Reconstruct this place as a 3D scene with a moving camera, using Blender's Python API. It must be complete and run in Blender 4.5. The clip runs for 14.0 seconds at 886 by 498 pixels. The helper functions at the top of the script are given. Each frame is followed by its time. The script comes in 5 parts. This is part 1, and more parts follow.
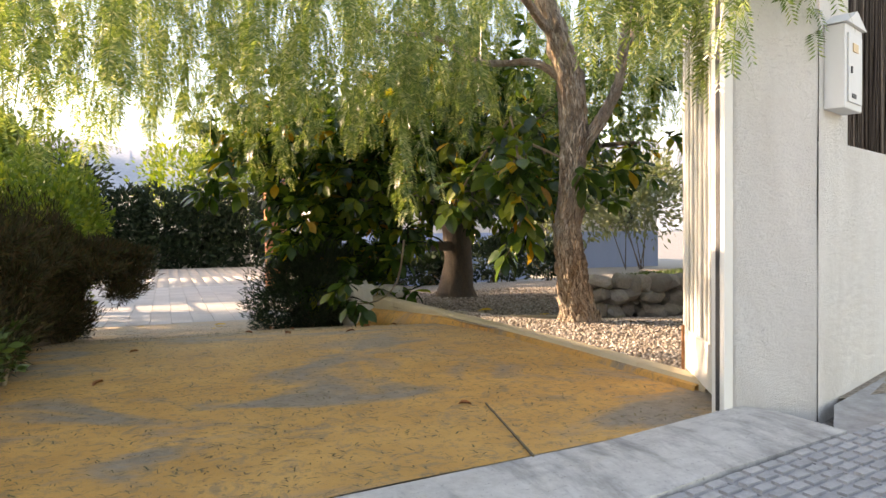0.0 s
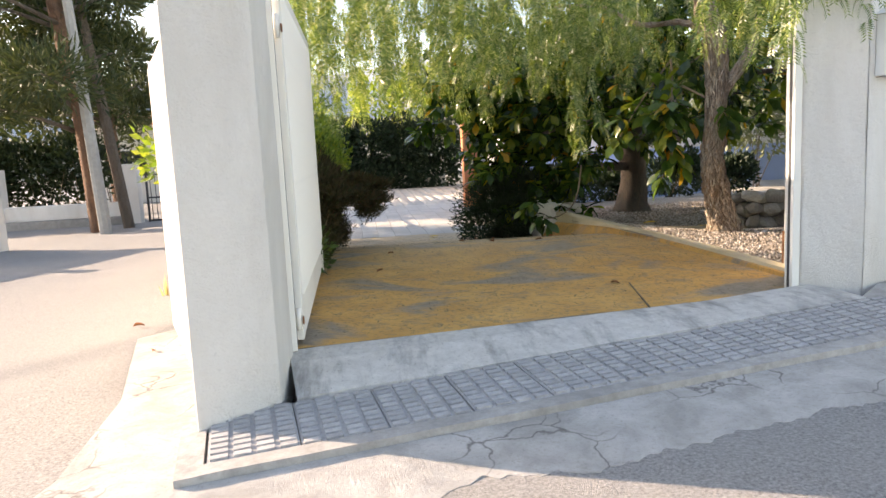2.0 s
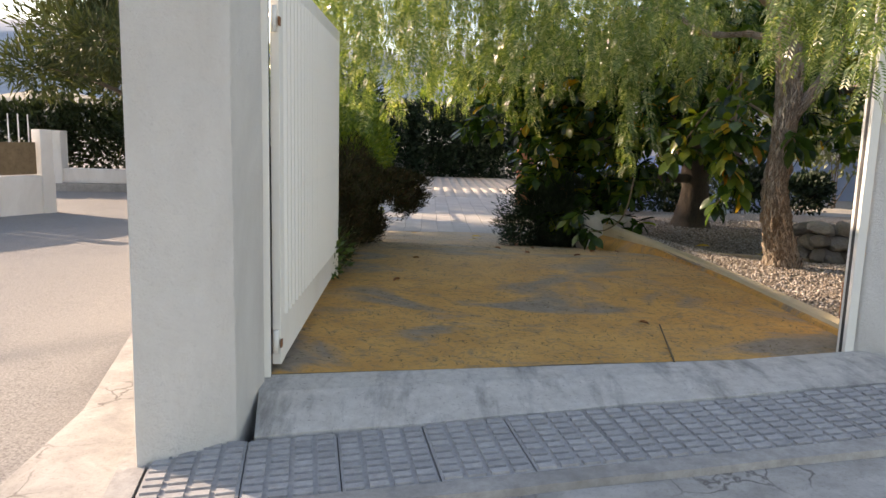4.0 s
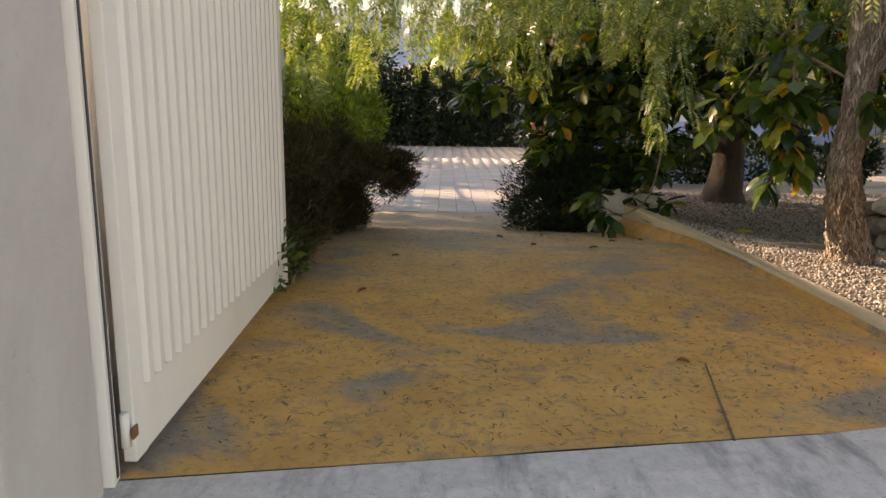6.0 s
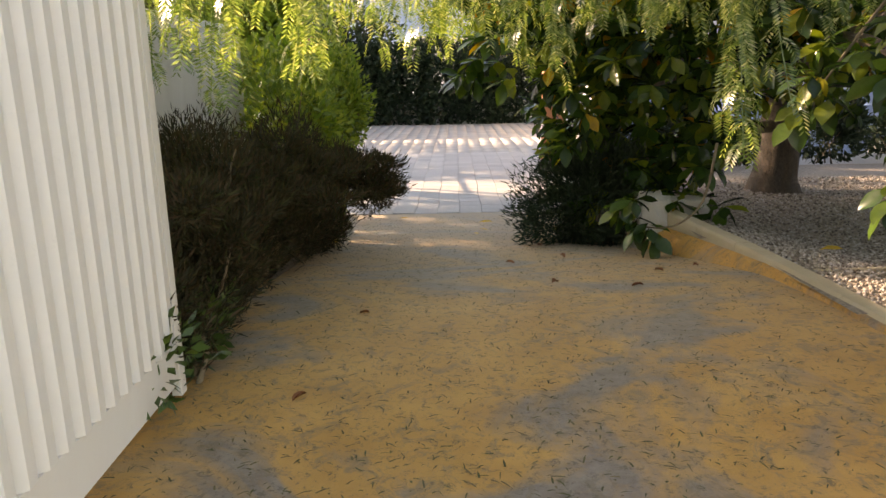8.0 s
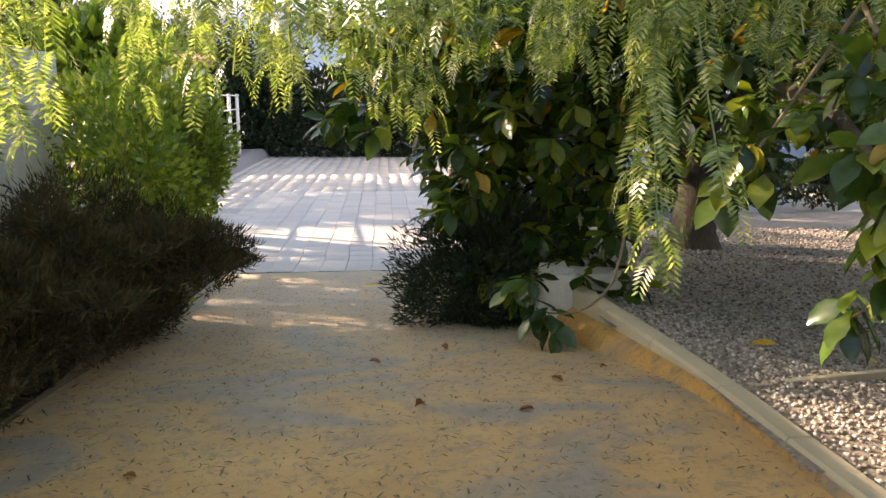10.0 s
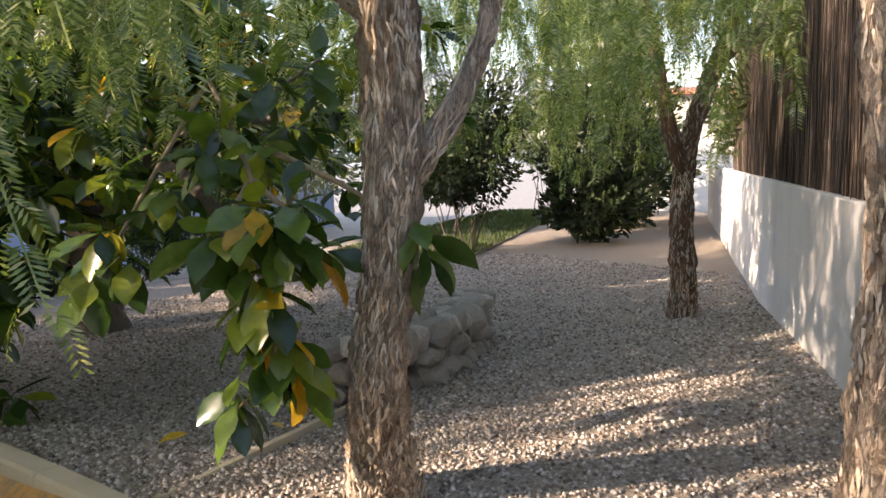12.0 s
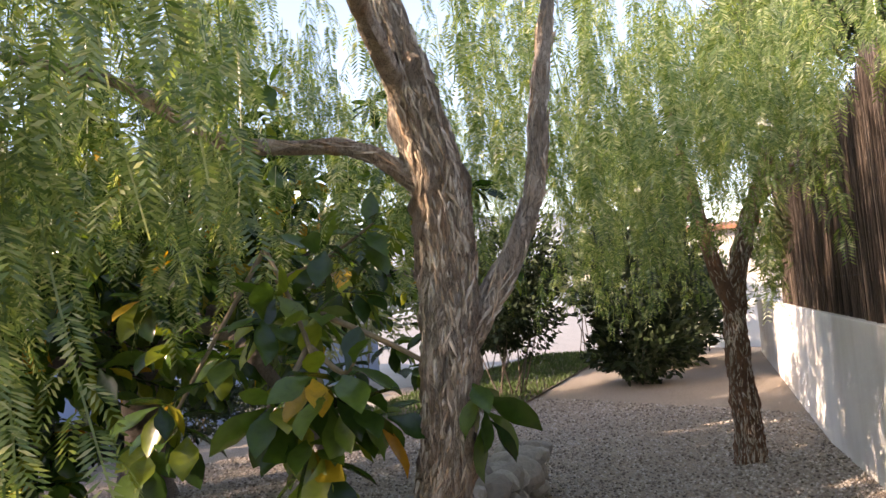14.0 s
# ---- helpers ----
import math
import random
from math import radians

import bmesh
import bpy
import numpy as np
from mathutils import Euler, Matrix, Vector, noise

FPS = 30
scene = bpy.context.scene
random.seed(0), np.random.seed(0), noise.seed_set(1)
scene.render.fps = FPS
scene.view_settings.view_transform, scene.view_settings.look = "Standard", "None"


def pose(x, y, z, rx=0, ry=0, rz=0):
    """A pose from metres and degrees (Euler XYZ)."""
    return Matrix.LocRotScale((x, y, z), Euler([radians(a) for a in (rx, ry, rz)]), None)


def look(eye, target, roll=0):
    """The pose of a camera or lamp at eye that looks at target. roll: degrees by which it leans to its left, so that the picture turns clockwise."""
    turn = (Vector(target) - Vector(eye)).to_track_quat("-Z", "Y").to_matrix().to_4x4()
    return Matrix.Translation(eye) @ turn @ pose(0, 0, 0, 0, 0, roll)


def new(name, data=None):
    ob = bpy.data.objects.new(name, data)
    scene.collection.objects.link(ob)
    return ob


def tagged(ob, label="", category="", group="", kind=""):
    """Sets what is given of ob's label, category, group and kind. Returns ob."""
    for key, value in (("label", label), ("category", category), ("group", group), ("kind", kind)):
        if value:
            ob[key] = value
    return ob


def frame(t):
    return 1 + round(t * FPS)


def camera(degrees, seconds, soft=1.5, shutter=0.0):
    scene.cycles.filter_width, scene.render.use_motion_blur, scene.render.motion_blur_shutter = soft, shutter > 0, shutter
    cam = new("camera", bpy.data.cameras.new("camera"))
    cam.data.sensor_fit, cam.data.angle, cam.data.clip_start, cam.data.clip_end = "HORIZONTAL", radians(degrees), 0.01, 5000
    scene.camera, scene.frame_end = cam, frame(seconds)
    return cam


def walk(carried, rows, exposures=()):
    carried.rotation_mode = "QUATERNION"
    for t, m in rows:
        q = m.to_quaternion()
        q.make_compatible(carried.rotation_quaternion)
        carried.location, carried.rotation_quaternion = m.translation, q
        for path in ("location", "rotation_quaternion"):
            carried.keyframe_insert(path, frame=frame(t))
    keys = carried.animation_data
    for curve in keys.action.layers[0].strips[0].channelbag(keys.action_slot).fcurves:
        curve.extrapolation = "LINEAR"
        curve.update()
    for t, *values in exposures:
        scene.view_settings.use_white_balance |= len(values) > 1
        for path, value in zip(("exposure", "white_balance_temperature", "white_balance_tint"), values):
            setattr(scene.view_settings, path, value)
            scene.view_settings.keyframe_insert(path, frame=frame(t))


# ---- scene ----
cam = camera(63.0, 14.0)
PATH = [
    (0, (-0.2, 0.75, 0.86), (0.515, 2.617, 0.807), -0.6),
    (0.5, (-0.4, 0.02, 0.91), (0.052, 1.965, 0.803), 1.5),
    (1, (-0.58, -0.28, 0.94), (-0.079, 1.650, 0.789), -1.4),
    (1.5, (-0.767, -0.714, 0.956), (-0.354, 1.236, 0.788), -1.9),
    (2, (-0.684, -1.17, 1.058), (-0.474, 0.8, 0.786), -2.8),
    (2.5, (-0.643, -1.54, 1.193), (-0.413, 0.418, 0.855), -3.7),
    (3, (-0.44, -1.257, 1.245), (-0.361, 0.7, 0.839), -2.0),
    (3.2, (-0.416, -1.14, 1.212), (-0.359, 0.836, 0.913), -0.8),
    (5.3, (-0.113, 0.016, 1.249), (-0.072, 1.987, 0.912), 2.4),
    (5.5, (-0.084, 0.163, 1.234), (-0.043, 2.138, 0.924), 2.0),
    (6, (-0.027, 0.615, 1.247), (-0.033, 2.575, 0.847), 0.7),
    (6.5, (0.058, 1.085, 1.237), (-0.053, 3.032, 0.791), 1.0),
    (7, (0.095, 1.52, 1.22), (-0.017, 3.465, 0.771), -0.4),
    (7.2, (0.098, 1.682, 1.254), (0.047, 3.624, 0.778), -0.9),
    (9.3, (0.362, 3.303, 1.445), (0.325, 5.256, 1.014), -1.1),
    (9.5, (0.435, 3.382, 1.472), (0.388, 5.339, 1.059), -0.3),
    (10, (0.604, 3.647, 1.5), (0.766, 5.599, 1.095), 0.3),
    (10.2, (0.654, 3.793, 1.499), (1.064, 5.72, 1.158), 0.4),
    (10.5, (0.744, 3.923, 1.525), (1.445, 5.764, 1.176), -0.9),
    (11, (0.848, 3.999, 1.544), (1.854, 5.699, 1.232), -0.1),
    (11.5, (0.94, 3.99, 1.563), (2.238, 5.487, 1.287), -0.7),
    (12, (1.033, 3.966, 1.571), (2.517, 5.283, 1.324), -1.1),
    (12.5, (1.074, 3.937, 1.592), (2.646, 5.165, 1.446), -2.4),
    (13, (1.076, 3.932, 1.595), (2.681, 5.125, 1.589), -3.7),
    (13.5, (1.067, 3.957, 1.606), (2.621, 5.214, 1.669), -4.3),
    (14, (0.998, 4.005, 1.628), (2.424, 5.399, 1.786), -3.9),
]
walk(cam, [(t, look(eye, target, roll)) for t, eye, target, roll in PATH],
     exposures=[(0.0, 2.15, 9200, 23), (1.5, 2.3, 8600, 22), (2.2, 1.9, 8000, 20), (2.6, 1.75, 7800, 19), (3.0, 1.5, 7700, 19), (5.3, 1.5, 9200, 26), (7.2, 1.85, 9700, 27), (9.3, 2.35, 8300, 22), (11.0, 2.2, 8200, 23), (12.5, 2.05, 7500, 23), (14.0, 2.0, 7900, 26)])

# ---- light ----
SUN_DIR = Vector((-0.90, 0.435, 0.0)).normalized()
SUN_EL = radians(19.4)
world = bpy.data.worlds.new("sky")
world.use_nodes = True
scene.world = world
wn = world.node_tree.nodes
sky = wn.new("ShaderNodeTexSky")
sky.sky_type = "NISHITA"
sky.sun_disc = False
sky.sun_elevation = SUN_EL
sky.sun_rotation = math.atan2(SUN_DIR.x, SUN_DIR.y)
sky.air_density, sky.dust_density = 1.0, 0.6
world.node_tree.links.new(sky.outputs[0], wn["Background"].inputs[0])
wn["Background"].inputs[1].default_value = 0.15
sun = new("sun", bpy.data.lights.new("sun", "SUN"))
sun.data.energy, sun.data.angle, sun.data.color = 3.7, radians(0.6), (1.0, 0.90, 0.77)
to_sun = Vector((SUN_DIR.x * math.cos(SUN_EL), SUN_DIR.y * math.cos(SUN_EL), math.sin(SUN_EL)))
sun.matrix_world = look(to_sun * 30, (0, 0, 0))


# ---- materials ----
class Mat:
    """A small builder for node materials."""

    def __init__(self, name):
        self.m = bpy.data.materials.new(name)
        self.m.use_nodes = True
        self.t = self.m.node_tree
        self.b = self.t.nodes["Principled BSDF"]
        self.co = self.t.nodes.new("ShaderNodeTexCoord")

    def n(self, kind, **values):
        node = self.t.nodes.new(kind)
        for k, v in values.items():
            node.inputs[k].default_value = v
        return node

    def link(self, a, b):
        self.t.links.new(a, b)

    def noise(self, scale, detail=6, rough=0.6, dist=0.0, stretch=None):
        node = self.n("ShaderNodeTexNoise", Scale=scale, Detail=detail, Roughness=rough, Distortion=dist)
        src = self.co.outputs["Object"]
        if stretch:
            mp = self.n("ShaderNodeMapping", Scale=stretch)
            self.link(src, mp.inputs[0])
            src = mp.outputs[0]
        self.link(src, node.inputs["Vector"])
        return node.outputs["Fac"]

    def ramp(self, fac, stops):
        node = self.t.nodes.new("ShaderNodeValToRGB")
        els = node.color_ramp.elements
        while len(els) < len(stops):
            els.new(0.5)
        for e, (p, c) in zip(els, stops):
            e.position, e.color = p, (*c, 1) if len(c) == 3 else c
        self.link(fac, node.inputs[0])
        return node.outputs[0]

    def mix(self, fac, a, b, kind="MIX"):
        node = self.t.nodes.new("ShaderNodeMix")
        node.data_type, node.blend_type = "RGBA", kind
        for v, slot in ((fac, 0), (a, 6), (b, 7)):
            if isinstance(v, (int, float)):
                node.inputs[slot].default_value = v
            elif isinstance(v, tuple):
                node.inputs[slot].default_value = (*v, 1)
            else:
                self.link(v, node.inputs[slot])
        return node.outputs[2]

    def bump(self, height, strength=0.3, distance=0.01):
        node = self.n("ShaderNodeBump", Strength=strength, Distance=distance)
        self.link(height, node.inputs["Height"])
        self.link(node.outputs[0], self.b.inputs["Normal"])

    def done(self, colour, rough=0.8, metal=0.0):
        if isinstance(colour, tuple):
            self.b.inputs["Base Color"].default_value = (*colour, 1)
        else:
            self.link(colour, self.b.inputs["Base Color"])
        if isinstance(rough, (int, float)):
            self.b.inputs["Roughness"].default_value = rough
        else:
            self.link(rough, self.b.inputs["Roughness"])
        self.b.inputs["Metallic"].default_value = metal
        return self.m


def grey(v):
    return (v, v, v)


def m_plaster(name, base, dirt, amount=0.5, bump=0.35):
    k = Mat(name)
    stain = k.ramp(k.noise(1.3, 8, 0.65, 0.6, (1, 1, 0.35)), [(0.42, grey(0)), (0.75, grey(amount))])
    speck = k.ramp(k.noise(28, 5, 0.7), [(0.60, grey(0)), (0.72, grey(amount))])
    c = k.mix(stain, base, dirt)
    c = k.mix(speck, c, tuple(v * 0.75 for v in base))
    chip = k.ramp(k.noise(9, 8, 0.85, 0.4), [(0.655, grey(0)), (0.68, grey(min(1.0, amount * 1.6)))])
    c = k.mix(chip, c, tuple(v * 0.45 for v in base))
    k.bump(k.mix(0.45, k.noise(26, 4, 0.6), k.noise(95, 5, 0.8)), min(bump * 1.6, 1.0), 0.03)
    return k.done(c, 0.85)


def m_leaf(name, stops, rough=0.45, trans=0.35, spec=0.5):
    """Leaf: a glossy face with light through it; colours vary leaf by leaf."""
    k = Mat(name)
    geo = k.t.nodes.new("ShaderNodeNewGeometry")
    info = k.t.nodes.new("ShaderNodeObjectInfo")
    add = k.t.nodes.new("ShaderNodeMath")
    add.operation = "ADD"
    k.link(geo.outputs["Random Per Island"], add.inputs[0])
    k.link(info.outputs["Random"], add.inputs[1])
    frac = k.t.nodes.new("ShaderNodeMath")
    frac.operation = "FRACT"
    k.link(add.outputs[0], frac.inputs[0])
    c = k.ramp(frac.outputs[0], stops)
    c = k.mix(k.ramp(k.noise(22, 3), [(0.3, grey(0.75)), (0.7, grey(1.1))]), grey(0.0), c)
    k.done(c, rough)
    k.b.inputs["Specular IOR Level"].default_value = spec
    tr = k.t.nodes.new("ShaderNodeBsdfTranslucent")
    bright = k.mix(1.0, c, (1.5, 1.45, 0.6), "MULTIPLY")
    k.link(bright, tr.inputs[0])
    mixer = k.t.nodes.new("ShaderNodeMixShader")
    mixer.inputs[0].default_value = trans
    k.link(k.b.outputs[0], mixer.inputs[1])
    k.link(tr.outputs[0], mixer.inputs[2])
    out = k.t.nodes["Material Output"]
    k.link(mixer.outputs[0], out.inputs[0])
    return k.m


def m_bark(name, dark, light, warm):
    """Fibrous bark: torn upright flakes with winding dark fissures between them."""
    k = Mat(name)
    ridge = k.noise(15, 5, 0.62, 1.6, (1, 1, 0.30))
    crack = k.ramp(ridge, [(0.455, grey(1)), (0.485, grey(0.7)), (0.5, grey(0.0)), (0.515, grey(0.7)), (0.55, grey(1))])
    split = k.noise(34, 6, 0.7, 1.2, (1, 1, 0.22))
    crack_2 = k.ramp(split, [(0.465, grey(1)), (0.5, grey(0.1)), (0.525, grey(1))])
    fibre = k.noise(75, 8, 0.8, 0.8, (1, 1, 0.10))
    plate = k.ramp(k.noise(6, 6, 0.75, 0.8, (1, 1, 0.45)), [(0.40, light), (0.66, warm)])
    plate = k.mix(k.ramp(fibre, [(0.34, grey(0.6)), (0.47, grey(0))]), plate, dark)
    c = k.mix(k.mix(0.45, crack, crack_2), dark, plate)
    h = k.mix(0.3, k.mix(0.4, k.mix(0.5, crack, ridge), crack_2), fibre)
    k.bump(h, 1.0, 0.06)
    return k.done(c, 0.92)


def m_speckle(name, a, b, scale, rough=0.9, bump=0.5, patch=None, dist=0.01):
    k = Mat(name)
    c = k.ramp(k.noise(scale, 6, 0.75), [(0.35, a), (0.65, b)])
    c = k.mix(k.ramp(k.noise(0.7, 6, 0.6), [(0.4, grey(0)), (0.65, grey(0.5))]), c, patch or tuple(v * 0.8 for v in a))
    k.bump(k.noise(scale * 1.3, 5, 0.7), bump, dist)
    return k.done(c, rough)


def m_piece(name, stops, rough=0.8, scale=30, bump=0.4):
    """For tiles and stones: a colour for each piece, with grain."""
    k = Mat(name)
    info = k.t.nodes.new("ShaderNodeObjectInfo")
    geo = k.t.nodes.new("ShaderNodeNewGeometry")
    add = k.t.nodes.new("ShaderNodeMath")
    add.operation = "ADD"
    k.link(geo.outputs["Random Per Island"], add.inputs[0])
    k.link(info.outputs["Random"], add.inputs[1])
    frac = k.t.nodes.new("ShaderNodeMath")
    frac.operation = "FRACT"
    k.link(add.outputs[0], frac.inputs[0])
    c = k.ramp(frac.outputs[0], stops)
    c = k.mix(k.ramp(k.noise(scale, 6, 0.7), [(0.35, grey(0.45)), (0.6, grey(0))]), c, tuple(v * 0.6 for v in stops[0][1]))
    k.bump(k.noise(scale * 2, 5, 0.7), bump, 0.006)
    return k.done(c, rough)


def m_drive():
    """Ochre-painted concrete, worn to grey in large patches."""
    k = Mat("ochre_concrete")
    big = k.noise(0.55, 8, 0.62, 1.4, (1.0, 1.7, 1))
    wear = k.ramp(big, [(0.50, grey(0)), (0.60, grey(0.85))])
    fine = k.ramp(k.noise(7, 10, 0.78, 1.0), [(0.52, grey(0)), (0.60, grey(0.6))])
    dots = k.ramp(k.noise(20, 8, 0.85, 0.5), [(0.54, grey(0)), (0.60, grey(0.65))])
    ochre = k.ramp(k.noise(2.4, 6, 0.6), [(0.3, (0.52, 0.265, 0.068)), (0.7, (0.66, 0.365, 0.11))])
    concrete = k.ramp(k.noise(9, 6, 0.7), [(0.3, (0.17, 0.155, 0.14)), (0.7, (0.30, 0.275, 0.24))])
    c = k.mix(wear, ochre, concrete)
    c = k.mix(fine, c, (0.24, 0.185, 0.115))
    c = k.mix(dots, c, (0.13, 0.11, 0.07))
    # the paint has faded to sand colour away from the gate
    sep = k.t.nodes.new("ShaderNodeSeparateXYZ")
    k.link(k.co.outputs["Object"], sep.inputs[0])
    rng = k.n("ShaderNodeMapRange")
    for key, v in (("From Min", 5.0), ("From Max", 10.5)):
        rng.inputs[key].default_value = v
    k.link(sep.outputs[1], rng.inputs[0])
    fade = k.t.nodes.new("ShaderNodeMath")
    fade.operation = "MULTIPLY"
    fade.inputs[1].default_value = 0.75
    k.link(rng.outputs[0], fade.inputs[0])
    c = k.mix(fade.outputs[0], c, (0.55, 0.46, 0.335))
    k.bump(k.noise(38, 8, 0.8), 0.8, 0.012)
    return k.done(c, 0.85)


WHITE = m_plaster("white_render", (0.80, 0.77, 0.715), (0.47, 0.42, 0.35), 0.5, 0.65)
PAINT = m_plaster("white_enamel", (0.74, 0.72, 0.66), (0.50, 0.42, 0.32), 0.25, 0.06)
RUST = m_speckle("rusty_steel", (0.16, 0.07, 0.03), (0.28, 0.13, 0.06), 40)
CEMENT = m_speckle("grey_cement", (0.27, 0.255, 0.235), (0.42, 0.40, 0.37), 12, 0.9, 0.5, (0.16, 0.15, 0.14))
def m_sill():
    """Cement with dark run-off streaks down its slope."""
    k = Mat("stained_sill")
    mp = k.n("ShaderNodeMapping", Rotation=(0, 0, -0.164), Scale=(4.5, 1.1, 1))
    k.link(k.co.outputs["Object"], mp.inputs[0])
    n1 = k.n("ShaderNodeTexNoise", Scale=1.0, Detail=6.0, Roughness=0.7)
    k.link(mp.outputs[0], n1.inputs["Vector"])
    c = k.ramp(k.noise(14, 7, 0.75), [(0.3, (0.42, 0.40, 0.37)), (0.7, (0.60, 0.58, 0.54))])
    c = k.mix(k.ramp(n1.outputs["Fac"], [(0.50, grey(0)), (0.68, grey(0.7))]), c, (0.14, 0.135, 0.13))
    c = k.mix(k.ramp(k.noise(50, 5, 0.8), [(0.58, grey(0)), (0.68, grey(0.6))]), c, (0.10, 0.095, 0.09))
    k.bump(k.noise(55, 6, 0.8), 0.6, 0.01)
    return k.done(c, 0.9)


SILL = m_sill()
ASPHALT = m_speckle("worn_asphalt", (0.13, 0.125, 0.12), (0.38, 0.365, 0.345), 70, 0.92, 0.9, (0.30, 0.285, 0.265), 0.012)
def m_apron():
    """Patched cement with open cracks and worn aggregate."""
    k = Mat("cement_apron")
    c = k.ramp(k.noise(3.0, 8, 0.7, 0.5), [(0.35, (0.30, 0.285, 0.26)), (0.65, (0.47, 0.45, 0.42))])
    c = k.mix(k.ramp(k.noise(55, 6, 0.8), [(0.52, grey(0)), (0.66, grey(0.5))]), c, (0.20, 0.19, 0.17))
    wob = k.n("ShaderNodeTexNoise", Scale=3.0, Detail=5.0)
    k.link(k.co.outputs["Object"], wob.inputs["Vector"])
    add = k.t.nodes.new("ShaderNodeMix")
    add.data_type, add.blend_type = "RGBA", "ADD"
    add.inputs[0].default_value = 0.35
    k.link(k.co.outputs["Object"], add.inputs[6])
    k.link(wob.outputs["Color"], add.inputs[7])
    cell = k.t.nodes.new("ShaderNodeTexVoronoi")
    cell.feature = "DISTANCE_TO_EDGE"
    cell.inputs["Scale"].default_value = 2.6
    k.link(add.outputs[2], cell.inputs["Vector"])
    crack = k.ramp(cell.outputs["Distance"], [(0.0, grey(0.85)), (0.018, grey(0))])
    gone = k.ramp(k.noise(1.1, 3), [(0.45, grey(0)), (0.55, grey(1))])
    c = k.mix(k.mix(1.0, crack, gone, "MULTIPLY"), c, (0.10, 0.09, 0.08))
    k.bump(k.noise(60, 6, 0.8), 0.6, 0.012)
    return k.done(c, 0.92)


APRON = m_apron()
TILE = m_piece("pavement_tile", [(0.0, (0.33, 0.325, 0.32)), (1.0, (0.43, 0.42, 0.41))])
COURT = m_piece("courtyard_tile", [(0.0, (0.50, 0.46, 0.40)), (1.0, (0.62, 0.57, 0.50))])
JOINT = m_speckle("joint_mortar", (0.10, 0.095, 0.085), (0.20, 0.185, 0.17), 30)
JOINT_PALE = m_speckle("pale_joint_mortar", (0.40, 0.37, 0.32), (0.50, 0.46, 0.40), 30)
JOINT_DARK = m_speckle("dirt_filled_joint", (0.10, 0.085, 0.06), (0.24, 0.17, 0.09), 60)
DRIVE = m_drive()
CURB = m_plaster("sand_coloured_kerb", (0.56, 0.47, 0.32), (0.40, 0.30, 0.16), 0.6)
GRAVEL = m_speckle("gravel_bed", (0.15, 0.115, 0.085), (0.50, 0.42, 0.33), 42, 0.95, 1.0, (0.30, 0.24, 0.18), 0.02)
PEBBLE = m_piece("pebbles", [(0.0, (0.12, 0.095, 0.075)), (0.4, (0.36, 0.30, 0.245)), (1.0, (0.66, 0.60, 0.53))], 0.9)
ROCK = m_piece("field_stone", [(0.0, (0.24, 0.21, 0.175)), (1.0, (0.44, 0.40, 0.34))], 0.95, 9, 0.9)
SOIL = m_speckle("bed_soil", (0.09, 0.065, 0.04), (0.16, 0.12, 0.08), 20)
BARK = m_bark("pepper_bark", (0.075, 0.052, 0.038), (0.56, 0.475, 0.385), (0.48, 0.32, 0.20))
BARK_GREY = m_bark("grey_bark", (0.06, 0.05, 0.045), (0.19, 0.16, 0.13), (0.22, 0.16, 0.11))
BARK_RED = m_bark("red_bark", (0.07, 0.04, 0.028), (0.23, 0.13, 0.08), (0.30, 0.15, 0.08))
FLAKE = m_piece("bark_flake", [(0.0, (0.15, 0.105, 0.075)), (0.3, (0.46, 0.38, 0.29)), (0.7, (0.64, 0.56, 0.46)), (1.0, (0.56, 0.39, 0.25))], 0.92, 45, 0.9)
TWIG = m_speckle("twig", (0.16, 0.12, 0.07), (0.26, 0.20, 0.12), 30)
PEPPER = m_leaf("pepper_leaf", [(0.0, (0.075, 0.135, 0.045)), (0.4, (0.14, 0.21, 0.075)), (0.8, (0.26, 0.33, 0.135)), (1.0, (0.46, 0.48, 0.29))], 0.26, 0.5, 0.7)
FICUS = m_leaf("rubber_leaf", [(0.0, (0.018, 0.046, 0.012)), (0.45, (0.042, 0.094, 0.019)), (0.75, (0.095, 0.165, 0.028)), (0.95, (0.22, 0.26, 0.03)), (0.985, (0.50, 0.27, 0.02)), (1.0, (0.45, 0.20, 0.02))], 0.25, 0.38, 0.65)
YELLOW = m_leaf("yellow_leaf", [(0.0, (0.62, 0.36, 0.02)), (1.0, (0.70, 0.46, 0.04))], 0.4, 0.35)
HEATH = m_leaf("heath_leaf", [(0.0, (0.02, 0.026, 0.010)), (0.45, (0.042, 0.036, 0.016)), (0.75, (0.075, 0.043, 0.022)), (1.0, (0.045, 0.06, 0.018))], 0.7, 0.14, 0.2)
BRIGHT = m_leaf("bright_shrub_leaf", [(0.0, (0.09, 0.16, 0.02)), (0.6, (0.17, 0.25, 0.035)), (1.0, (0.32, 0.36, 0.06))], 0.5, 0.4)
DARKSH = m_leaf("dark_shrub_leaf", [(0.0, (0.012, 0.026, 0.012)), (1.0, (0.03, 0.055, 0.025))], 0.6, 0.12, 0.3)
CONIFER = m_leaf("conifer_leaf", [(0.0, (0.015, 0.03, 0.012)), (1.0, (0.045, 0.065, 0.025))], 0.6, 0.15, 0.3)
PINE = m_leaf("pine_needles", [(0.0, (0.03, 0.05, 0.02)), (1.0, (0.09, 0.105, 0.04))], 0.6, 0.2, 0.3)
OLIVE = m_leaf("olive_leaf", [(0.0, (0.13, 0.16, 0.09)), (1.0, (0.26, 0.29, 0.17))], 0.5, 0.3)
